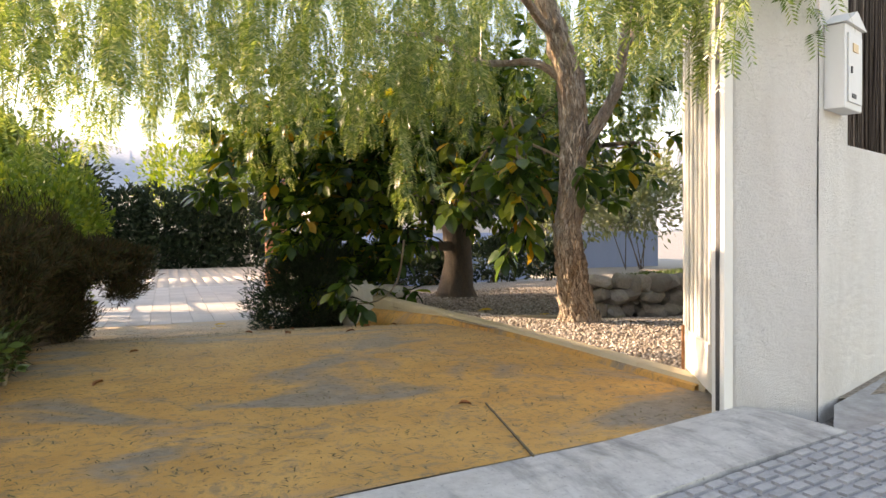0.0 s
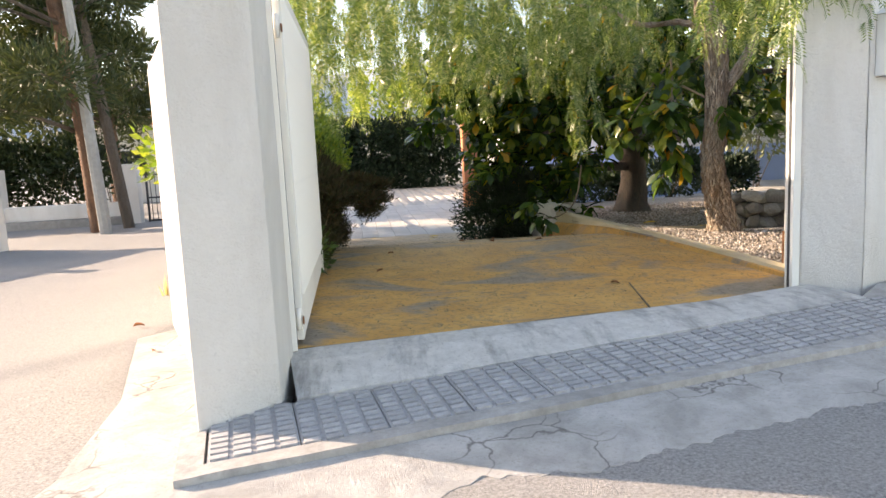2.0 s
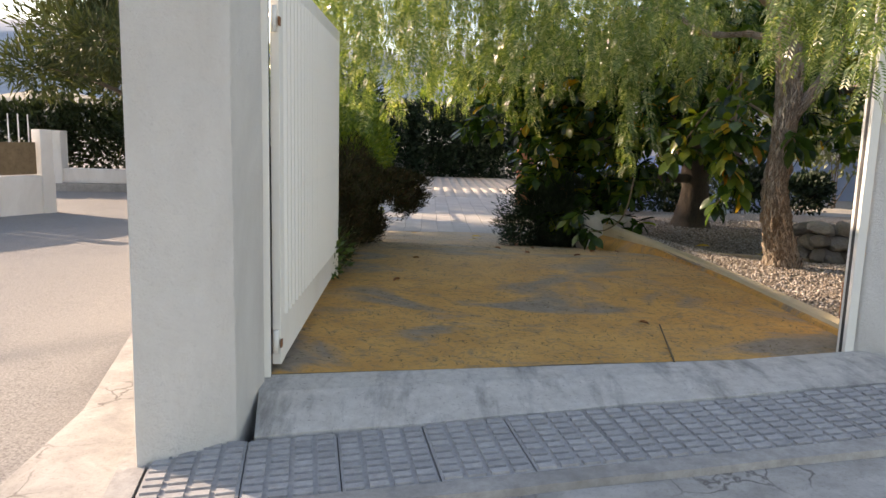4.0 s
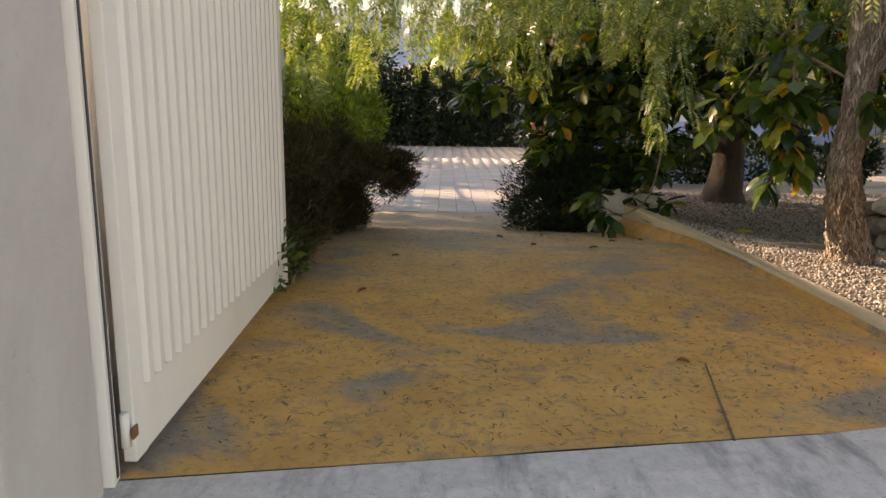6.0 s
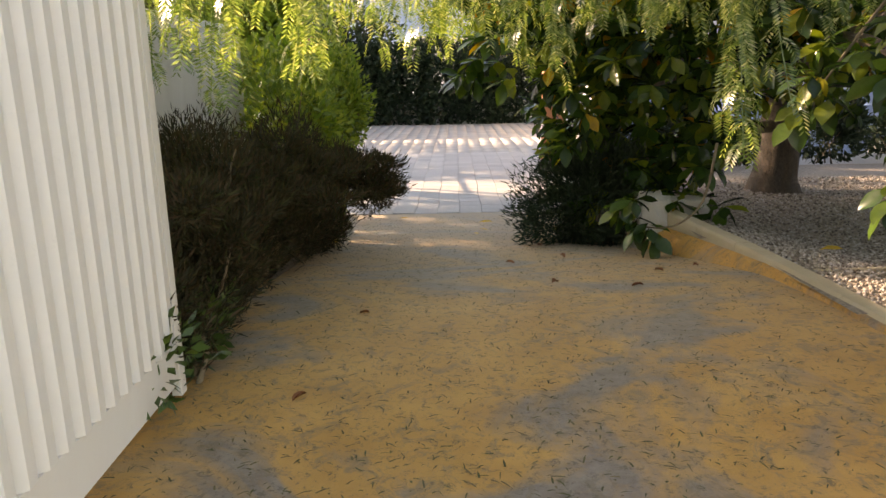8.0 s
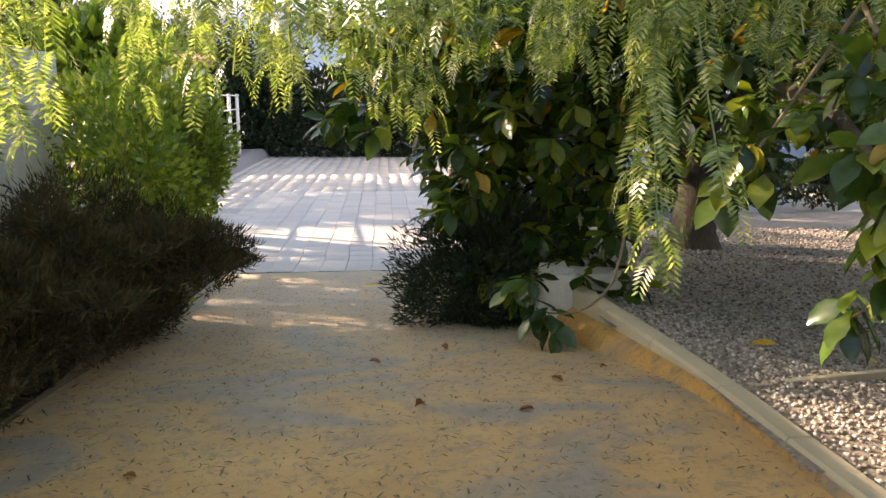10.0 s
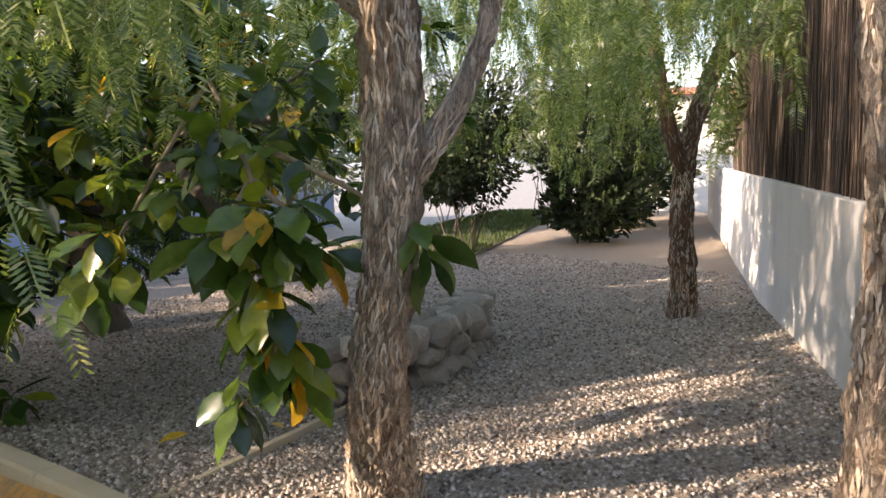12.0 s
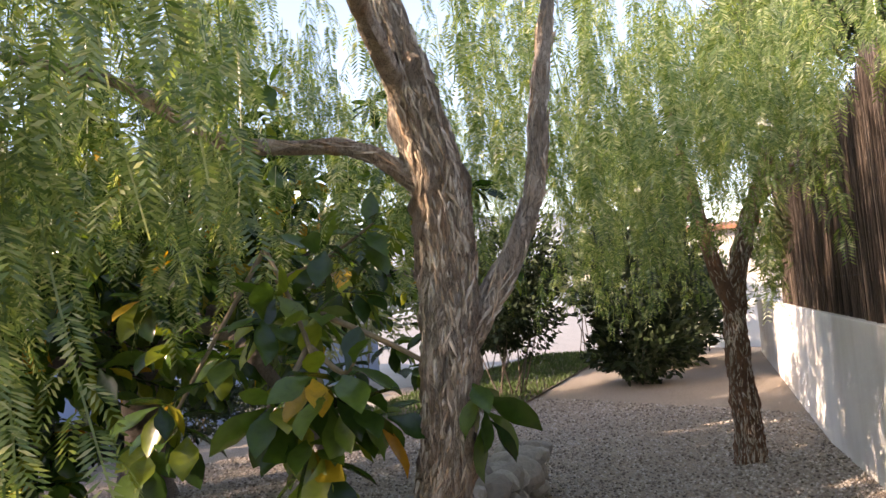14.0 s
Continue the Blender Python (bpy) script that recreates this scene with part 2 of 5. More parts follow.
IVY = m_leaf("ivy_leaf", [(0.0, (0.03, 0.07, 0.015)), (1.0, (0.09, 0.15, 0.03))], 0.35, 0.25)
GRASS = m_leaf("lawn_blades", [(0.0, (0.035, 0.07, 0.016)), (1.0, (0.075, 0.12, 0.03))], 0.6, 0.3)
DRYGRASS = m_leaf("dry_grass", [(0.0, (0.34, 0.27, 0.15)), (1.0, (0.46, 0.38, 0.22))], 0.7, 0.35)
LITTER = m_leaf("leaf_litter", [(0.0, (0.06, 0.06, 0.02)), (0.6, (0.13, 0.12, 0.04)), (1.0, (0.20, 0.14, 0.06))], 0.7, 0.1)
DRYLEAF = m_leaf("dry_leaf", [(0.0, (0.22, 0.07, 0.025)), (1.0, (0.30, 0.12, 0.04))], 0.6, 0.2)
BRUSH = m_leaf("brushwood", [(0.0, (0.055, 0.043, 0.036)), (0.8, (0.15, 0.115, 0.092)), (1.0, (0.26, 0.21, 0.17))], 0.9, 0.05, 0.1)
BLUE = m_plaster("pale_blue_render", (0.36, 0.46, 0.66), (0.30, 0.38, 0.52), 0.4)
TERRA = m_plaster("terracotta_render", (0.55, 0.20, 0.08), (0.40, 0.15, 0.07), 0.5)
ROOF = m_piece("roof_tile", [(0.0, (0.36, 0.16, 0.09)), (1.0, (0.48, 0.24, 0.13))])
IRON = m_speckle("dark_iron", (0.03, 0.03, 0.032), (0.06, 0.06, 0.06), 30, 0.6)
CONCRETE_POLE = m_speckle("pole_concrete", (0.30, 0.29, 0.27), (0.40, 0.39, 0.36), 8)
FENCE_PANEL = m_speckle("brown_panel", (0.14, 0.095, 0.05), (0.22, 0.15, 0.08), 14)
HILL = m_speckle("hill_scrub", (0.24, 0.22, 0.18), (0.34, 0.31, 0.25), 0.05, 0.95, 0.3, (0.17, 0.18, 0.14))
# the haze of distance is mixed into this blue-grey base colour
HILL_FAR = m_speckle("hazed_far_hill", (0.30, 0.34, 0.40), (0.37, 0.41, 0.46), 0.02, 0.95, 0.1)
GLASS_DARK = Mat("window_glass").done((0.03, 0.035, 0.04), 0.08)
BOX_PAINT = m_plaster("mailbox_paint", (0.66, 0.66, 0.64), (0.5, 0.48, 0.44), 0.3, 0.05)
BRASS = Mat("brass_plate").done((0.45, 0.30, 0.16), 0.4, 0.6)


# ---- geometry helpers ----
def mesh_of(name, verts, faces, mat, smooth=False):
    me = bpy.data.meshes.new(name)
    me.from_pydata([tuple(v) for v in verts], [], faces)
    me.materials.append(mat)
    if smooth:
        me.shade_smooth()
    return me


def arrays_mesh(name, verts, tris, mat):
    """A mesh from arrays of vertices and triangles."""
    verts, tris = np.asarray(verts, np.float32), np.asarray(tris, np.int32)
    me = bpy.data.meshes.new(name)
    me.vertices.add(len(verts))
    me.vertices.foreach_set("co", verts.ravel())
    me.loops.add(tris.size)
    me.loops.foreach_set("vertex_index", tris.ravel())
    me.polygons.add(len(tris))
    me.polygons.foreach_set("loop_start", np.arange(0, tris.size, tris.shape[1], dtype=np.int32))
    me.materials.append(mat)
    me.update(calc_edges=True)
    return me


def part(name, data, mat=None, parent=None, label=""):
    """Links a bmesh or a mesh as one object under a thing or a part."""
    if isinstance(data, bmesh.types.BMesh):
        me = bpy.data.meshes.new(name)
        data.to_mesh(me)
        data.free()
        me.materials.append(mat)
    else:
        me = data
    ob = new(name, me)
    if parent is not None:
        ob.parent = parent
    if label:
        ob["label"] = label
    return ob


def thing(name, x, y, z, label, category, group="", rz=0):
    ob = new(name)
    ob.empty_display_size = 0.1
    ob.matrix_basis = pose(x, y, z, 0, 0, rz)
    return tagged(ob, label, category, group)


def box_bm(lo, hi, bevel=0.0, bm=None):
    own = bm or bmesh.new()
    made = bmesh.ops.create_cube(own, size=1.0)["verts"]
    for v in made:
        for i in range(3):
            v.co[i] = lo[i] + (v.co[i] + 0.5) * (hi[i] - lo[i])
    if bevel:
        edges = list({e for v in made for e in v.link_edges})
        bmesh.ops.bevel(own, geom=edges, offset=bevel, segments=2, affect="EDGES", profile=0.6)
    return own


def prism_bm(points, z0, z1, bevel=0.0):
    """An upright prism over a plan; z0 and z1 are numbers or one for each corner."""
    bm = bmesh.new()
    n = len(points)
    lo = z0 if isinstance(z0, (list, tuple)) else [z0] * n
    hi = z1 if isinstance(z1, (list, tuple)) else [z1] * n
    a = [bm.verts.new((x, y, z)) for (x, y), z in zip(points, lo)]
    b = [bm.verts.new((x, y, z)) for (x, y), z in zip(points, hi)]
    bm.faces.new(a[::-1])
    bm.faces.new(b)
    for i in range(n):
        bm.faces.new((a[i], a[(i + 1) % n], b[(i + 1) % n], b[i]))
    bmesh.ops.recalc_face_normals(bm, faces=bm.faces)
    if bevel:
        bmesh.ops.bevel(bm, geom=list(bm.edges), offset=bevel, segments=2, affect="EDGES", profile=0.6)
    return bm


def worn(bm, cuts, amount, scale=3.0):
    """Cuts the faces and makes them uneven, as hand-laid render is."""
    bmesh.ops.subdivide_edges(bm, edges=list(bm.edges), cuts=cuts, use_grid_fill=True)
    bm.normal_update()
    for v in bm.verts:
        v.co += v.normal * noise.noise(v.co * scale) * amount
    return bm


def wall_run(a, b, thick, z0, z1):
    """The plan of a wall from a to b with its thickness to the left of the way."""
    d = Vector((b[0] - a[0], b[1] - a[1])).normalized()
    n = Vector((-d.y, d.x)) * thick
    return prism_bm([a, b, (b[0] + n.x, b[1] + n.y), (a[0] + n.x, a[1] + n.y)], z0, z1, 0.015)


def tube(points, radii, sides=10, rough=0.0, seed=0, ridged=0.0):
    """Vertices and quads of a bent, tapered limb."""
    pts = [Vector(p) for p in points]
    verts, faces = [], []
    side = Vector((1, 0, 0))
    for i, p in enumerate(pts):
        d = (pts[min(i + 1, len(pts) - 1)] - pts[max(i - 1, 0)]).normalized()
        side = (side - d * side.dot(d)).normalized()
        up = d.cross(side)
        for k in range(sides):
            a = 2 * math.pi * k / sides
            w = side * math.cos(a) + up * math.sin(a)
            r = radii[i] * (1 + rough * noise.noise(Vector((w.x * 2.2 + seed, w.y * 2.2, p.z * 2.2 + w.z))))
            r *= 1 + rough * 0.6 * noise.noise(Vector((w.x * 7 + seed, w.y * 7, p.z * 4)))
            if ridged:
                q = Vector((w.x * 7.5 + seed + 0.4 * math.sin(p.z * 5), w.y * 7.5 + 0.4 * math.sin(p.z * 6.3), p.z * 5.5))
                r += ridged * (abs(noise.noise(q)) + 0.6 * abs(noise.noise(q * 2.3)) - 0.35)
            verts.append(p + w * r)
    for i in range(len(pts) - 1):
        for k in range(sides):
            a, b = i * sides + k, i * sides + (k + 1) % sides
            faces.append((a, b, b + sides, a + sides))
    faces.append(tuple(range(sides))[::-1])
    faces.append(tuple(range((len(pts) - 1) * sides, len(pts) * sides)))
    return verts, faces


def spline(points, radii, n):
    """Smooth points and radii along a few given ones."""
    p, r = np.array(points, float), np.array(radii, float)
    t = np.linspace(0, len(p) - 1, n)
    out = []
    for v in t:
        i = min(int(v), len(p) - 2)
        f = v - i
        p0, p1, p2, p3 = p[max(i - 1, 0)], p[i], p[i + 1], p[min(i + 2, len(p) - 1)]
        out.append(0.5 * (2 * p1 + (p2 - p0) * f + (2 * p0 - 5 * p1 + 4 * p2 - p3) * f * f + (3 * p1 - p0 - 3 * p2 + p3) * f ** 3))
    return out, np.interp(t, np.arange(len(r)), r)


def limb(name, points, radii, mat, parent, n=14, sides=10, rough=0.0, seed=0, label="", ridged=0.0):
    pts, rad = spline(points, radii, n)
    v, f = tube(pts, rad, sides, rough, seed, ridged)
    return part(name, mesh_of(name, v, f, mat, True), parent=parent, label=label)


def rots(rng, n, tilt=math.pi):
    """Random turns as n matrices."""
    a, b, c = rng.uniform(0, 2 * math.pi, n), rng.uniform(-tilt, tilt, n), rng.uniform(0, 2 * math.pi, n)
    ca, sa, cb, sb, cc, sc = np.cos(a), np.sin(a), np.cos(b), np.sin(b), np.cos(c), np.sin(c)
    z = np.zeros(n)
    o = np.ones(n)
    rz = np.stack([np.stack([ca, -sa, z], -1), np.stack([sa, ca, z], -1), np.stack([z, z, o], -1)], 1)
    rx = np.stack([np.stack([o, z, z], -1), np.stack([z, cb, -sb], -1), np.stack([z, sb, cb], -1)], 1)
    r2 = np.stack([np.stack([cc, -sc, z], -1), np.stack([sc, cc, z], -1), np.stack([z, z, o], -1)], 1)
    return rz @ rx @ r2


def scatter(name, verts, tris, places, turns, sizes, mat):
    """One mesh of many copies of a small one."""
    verts, tris = np.asarray(verts, float), np.asarray(tris)
    sizes = np.asarray(sizes, float).reshape(len(places), -1)[:, None, :]
    v = np.einsum("nij,nkj->nki", turns, verts[None] * sizes) + np.asarray(places)[:, None]
    t = tris[None] + (np.arange(len(places)) * len(verts))[:, None, None]
    return arrays_mesh(name, v.reshape(-1, 3), t.reshape(-1, tris.shape[1]), mat)


LEAF_V = [(0, 0, 0), (0.5, 0.22, 0.05), (0.5, -0.22, 0.05), (1, 0, -0.06), (0.5, 0, 0)]
LEAF_T = [(0, 4, 1), (0, 2, 4), (4, 3, 1), (2, 3, 4)]
SPRIG_V = [(0, 0, 0), (0.35, 0.07, 0.03), (0.35, -0.07, 0.03), (1, 0, 0)]
SPRIG_T = [(0, 2, 1), (1, 2, 3)]


def blob_points(rng, n, centre, size, shell=0.55):
    """Places inside an uneven crown, denser towards its outside."""
    d = rng.normal(size=(n, 3))
    d /= np.linalg.norm(d, axis=1)[:, None]
    lump = 1 + 0.22 * np.sin(d[:, 0] * 5 + centre[0] * 3) + 0.18 * np.sin(d[:, 1] * 6 + d[:, 2] * 5 + centre[1])
    r = rng.uniform(shell ** 3, 1, n) ** (1 / 3) * lump
    return np.asarray(centre) + d * r[:, None] * np.asarray(size), d


def facing(rng, d, spread=0.6):
    """Turns whose x axis points about along d."""
    x = d + rng.normal(size=d.shape) * spread
    x /= np.linalg.norm(x, axis=1)[:, None]
    h = rng.normal(size=d.shape)
    y = np.cross(h, x)
    y /= np.linalg.norm(y, axis=1)[:, None]
    return np.stack([x, y, np.cross(x, y)], -1)


# ---- the lie of the land ----
def drive_z(y):
    return float(np.interp(y, [2.5, 6.3, 7.3, 9.3, 11.0, 12.3, 31], [0, 0, -0.05, -0.28, -0.42, -0.46, -0.46]))


def gravel_z(x, y):
    f = min(max(((x - 2.2) * 0.35 + (y - 6.6) * 0.94) / 3.2, 0), 1)
    g = min(max((x - 2.05) / 1.5, 0), 1)
    h = f * g * g * (3 - 2 * g)
    return 0.03 - 0.33 * h


GA = math.atan2(0.55, 3.31)
GU, GV = Vector((math.cos(GA), math.sin(GA))), Vector((-math.sin(GA), math.cos(GA)))
G0 = Vector((-1.13, 2.8))


def gate_xy(s, v):
    p = G0 + GU * s + GV * v
    return (p.x, p.y)


def gate_sv(x, y):
    d = Vector((x, y)) - G0
    return d.dot(GU), d.dot(GV)


def pave_z(x, y):
    s, v = gate_sv(x, y)
    return -0.125 + 0.043 * min(max(s, -1.5), 4) + 0.03 * min(v + 0.5, 0)


def street_z(x, y):
    s, v = gate_sv(x, y)
    return -0.215 + 0.043 * min(max(s, -2.5), 4) + 0.012 * max(min(v + 1.2, 0), -4)


def sheet(name, xs, ys, zf, mat, keep=None):
    verts = [(x, y, zf(x, y)) for y in ys for x in xs]
    w = len(xs)
    faces = [(j * w + i, j * w + i + 1, (j + 1) * w + i + 1, (j + 1) * w + i)
             for j in range(len(ys) - 1) for i in range(w - 1)
             if keep is None or keep((xs[i] + xs[i + 1]) / 2, (ys[j] + ys[j + 1]) / 2)]
    return mesh_of(name, verts, faces, mat, True)


WALL_L = [(-1.49, 2.06), (-2.2, 4.8), (-2.2, 11.7)]
W_DIR = Vector((5.27, 2.36)).normalized()
RP = (2.56, 3.20)


def inside(x, y):
    """Within the garden's walls."""
    if y < 2.0 or (x < -2.3 and y < 12):
        return False
    s, v = gate_sv(x, y)
    if x < 2.56:
        return v > -0.1
    return (x - RP[0]) * -W_DIR.y + (y - RP[1]) * W_DIR.x > 0.1


def ground_z(x, y):
    if -1.75 < x < 26 and 3.45 < y < 34 and (x < 2.5 or y > RP[1] + (x - RP[0]) * 0.448 + 0.55) or (-3.2 < x < 26 and 12.4 < y < 34):
        return -0.9
    if x > 4.6 and y > RP[1] + (x - RP[0]) * 0.448 - 1.2:
        return -0.9
    far = math.hypot(x, y)
    return street_z(x, y) - 0.004 * max(far - 14, 0) * (1 if x < -3 else 0)


# ---- the large structure ----
def structure(name, data, mat, label, parent=None):
    return tagged(part(name, data, mat, parent), label, "", "", "structure")


near = list(np.arange(-14, 14.01, 0.5))
gx = [-400, -250, -150, -90, -60, -45, -35, -28, -22, -18] + near + [18, 24, 32, 45, 70, 120, 250, 400]
gy = [-400, -200, -100, -50, -30, -20] + list(np.arange(-14, 16.01, 0.5)) + [18, 21, 25, 30, 36, 45, 60, 90, 140, 220, 400]
structure("ground", sheet("ground", gx, gy, ground_z, ASPHALT), None, "worn pale grey asphalt street and land around the garden")

# driveway
dx = list(np.linspace(-1.25, 2.42, 40))
dy = list(np.linspace(0, 1, 70))


def drive_mesh():
    verts, faces = [], []
    for j in dy:
        for i, x in enumerate(dx):
            y0 = G0.y + (x - G0.x) * math.tan(GA) + 0.01
            y = y0 + (11.8 + 0.05 * x - y0) * j
            verts.append((x, y, drive_z(y) + 0.006 * noise.noise(Vector((x * 1.5, y * 1.5, 0)))))
    w = len(dx)
    for j in range(len(dy) - 1):
        for i in range(w - 1):
            faces.append((j * w + i, j * w + i + 1, (j + 1) * w + i + 1, (j + 1) * w + i))
    return mesh_of("driveway", verts, faces, DRIVE, True)


structure("driveway", drive_mesh(), None, "ochre-painted concrete driveway worn grey in patches")
# sloped cement sill between the driveway and the pavement
bm = bmesh.new()
rows_ = []
for i in range(41):
    s = -0.02 + 3.46 * i / 40
    back, front = gate_xy(s, 0.0), gate_xy(s, -0.50 + 0.02 * noise.noise(Vector((s * 2, 0, 0))))
    zf = pave_z(*front) + 0.012
    zb = max(0.0, zf)
    mid = gate_xy(s, -0.2)
    rows_.append([bm.verts.new((*back, zb)), bm.verts.new((*mid, zb * 0.75 + zf * 0.25 + 0.012)), bm.verts.new((*front, zf)), bm.verts.new((*front, zf - 0.2)), bm.verts.new((*back, -0.3))])
for a, b in zip(rows_, rows_[1:]):
    for k in range(5):
        bm.faces.new((a[k], b[k], b[(k + 1) % 5], a[(k + 1) % 5]))
bmesh.ops.recalc_face_normals(bm, faces=bm.faces)
structure("sill", bm, SILL, "stained sloping cement sill under the gate")

# kerb stones of the pavement and the cement apron before them
def band(name, v0, v1, s0, s1, zf, drop, mat, label, n=60, rag=0.0):
    bm_ = bmesh.new()
    rows = []
    for i in range(n + 1):
        s = s0 + (s1 - s0) * i / n
        p = gate_xy(s, v0)
        q = gate_xy(s, v1 + rag * noise.noise(Vector((s * 1.7, v1, 0))) + rag * 0.5 * noise.noise(Vector((s * 6, v1, 3))) + rag * 0.3 * noise.noise(Vector((s * 21, v1, 5))))
        rows.append([bm_.verts.new((*p, zf(*p))), bm_.verts.new((*q, zf(*q))), bm_.verts.new((*q, zf(*q) - drop)), bm_.verts.new((*p, zf(*p) - drop))])
    for a, b in zip(rows, rows[1:]):
        for k in range(4):
            bm_.faces.new((a[k], a[(k + 1) % 4], b[(k + 1) % 4], b[k]))
    for r in (rows[0], rows[-1]):
        bm_.faces.new(r)
    bmesh.ops.recalc_face_normals(bm_, faces=bm_.faces)
    return structure(name, bm_, mat, label)


PV0, PV1 = -0.51, -1.03
band("pavement", PV0, PV1, -0.44, 9.0, lambda x, y: pave_z(x, y) - 0.02, 0.2, JOINT, "mortar bed of the tiled pavement")
band("kerb", PV1, PV1 - 0.1, -0.46, 9.0, lambda x, y: pave_z(x, y) + 0.004, 0.2, CEMENT, "narrow grey cement kerb along the pavement", 90, 0.012)
band("kerb", PV0 + 0.03, PV1 - 0.1, -0.55, -0.44, lambda x, y: pave_z(x, y) + 0.002, 0.2, CEMENT, "narrow grey cement kerb at the pavement end", 2)
def apron_z(x, y):
    v = gate_sv(x, y)[1]
    return street_z(x, y) + 0.002 + 0.04 * min(max((v - PV1 + 0.5) / 0.4, 0), 1)


band("road", PV1 - 0.1, PV1 - 0.55, -0.62, 9.0, apron_z, 0.1, APRON, "cracked pale cement apron along the kerb", 500, 0.11)
bm = bmesh.new()
apr = [(-1.56, 2.8), (-1.43, 2.1), (-1.40, 1.40), (-1.75, 1.0), (-2.25, 1.05), (-2.05, 1.9), (-2.1, 2.9), (-2.45, 4.4), (-2.2, 4.6)]
va = [bm.verts.new((x, y, street_z(x, y) + 0.01)) for x, y in apr]
bm.faces.new(va)
bmesh.ops.recalc_face_normals(bm, faces=bm.faces)
structure("road", bm, APRON, "pale cement strip along the foot of the wall")

# left pillar and garden wall
TOP = 2.35
structure("wall_west", worn(prism_bm([(-1.49, 2.06), (-1.14, 2.29), (-1.115, 2.745), (-1.62, 2.78)], -0.45, TOP, 0.02), 5, 0.008, 4), WHITE, "thick white-rendered gate pillar with rough edges")
structure("wall_west", prism_bm([(-1.62, 2.785), (-1.30, 2.785), (-2.04, 4.85), (-2.3, 4.85)], -0.45, TOP - 0.55, 0.02), WHITE, "white-rendered garden wall beside the gate")
structure("wall_west", worn(prism_bm([(-2.3, 4.852), (-2.1, 4.852), (-2.1, 10.1), (-2.3, 10.1)], -0.7, 1.86, 0.02), 4, 0.01, 1.5), WHITE, "white-rendered garden wall behind shrubs")

# right pillar, street wall
structure("wall_south", worn(prism_bm([(2.21, 3.36), RP, (2.74, 3.42), (2.34, 3.60)], -0.3, TOP, 0.02), 5, 0.008, 4), WHITE, "thick white-rendered gate pillar with flaking paint")
wa, wb = (2.70, 3.262), (22.5, 12.15)
structure("wall_south", wall_run(wa, wb, 0.22, -0.6, 1.26), WHITE, "white-rendered street wall under a brushwood screen")
structure("wall_south", prism_bm([RP, (RP[0] + W_DIR.x * 0.42, RP[1] + W_DIR.y * 0.42), (RP[0] + W_DIR.x * 0.42 + 0.03, RP[1] + W_DIR.y * 0.42 + 0.055), (RP[0] + 0.12, RP[1] + 0.055)], -0.2, TOP, 0.0), WHITE, "tall white-rendered wall carrying the mailbox")

# cement wedge between the pavement and the street wall
wz = [gate_xy(3.35, -0.50), gate_xy(9.0, -0.50), (11.2, 7.03), (2.66, 3.2)]
structure("pavement", prism_bm(wz, -0.5, [pave_z(*p) - 0.004 for p in wz]), CEMENT, "cement strip between pavement and street wall")

# courtyard
bm = bmesh.new()
va = [bm.verts.new((x, y, drive_z(y) - 0.03)) for x, y in ((-2.6, 11.72), (2.6, 11.95), (3.4, 14.5), (12, 15.5), (20, 17), (20, 31), (-4.4, 31), (-2.7, 12.6))]
bm.faces.new(va)
structure("floor", bm, JOINT_PALE, "joints of the pale tiled courtyard")

# gravel bed
def gravel_mesh():
    xs, ys = list(np.linspace(2.1, 24, 110)), list(np.linspace(3.3, 17.5, 80))
    def keep(x, y):
        right = (x - RP[0]) * -W_DIR.y + (y - RP[1]) * W_DIR.x > -0.15
        return right and x > curb_x(y) + 0.02 and not (y > 15 and x < 12)
    def zf(x, y):
        return gravel_z(x, y) + 0.02 * noise.noise(Vector((x * 0.9, y * 0.9, 2)))
    return sheet("gravel_bed", xs, ys, zf, GRAVEL, keep)


CURB_Y = [3.4, 4.3, 5.5, 7.16, 8.0, 8.95]
CURB_X = [2.42, 2.42, 2.41, 2.33, 2.2, 2.02]


def curb_x(y):
    if y > 8.95:
        return 2.02 - 0.25 * min((y - 8.95) / 2.5, 1) + max(y - 11.5, 0) * 0.4
    return float(np.interp(y, CURB_Y, CURB_X))


structure("floor", gravel_mesh(), None, "brown and grey gravel bed under the trees")


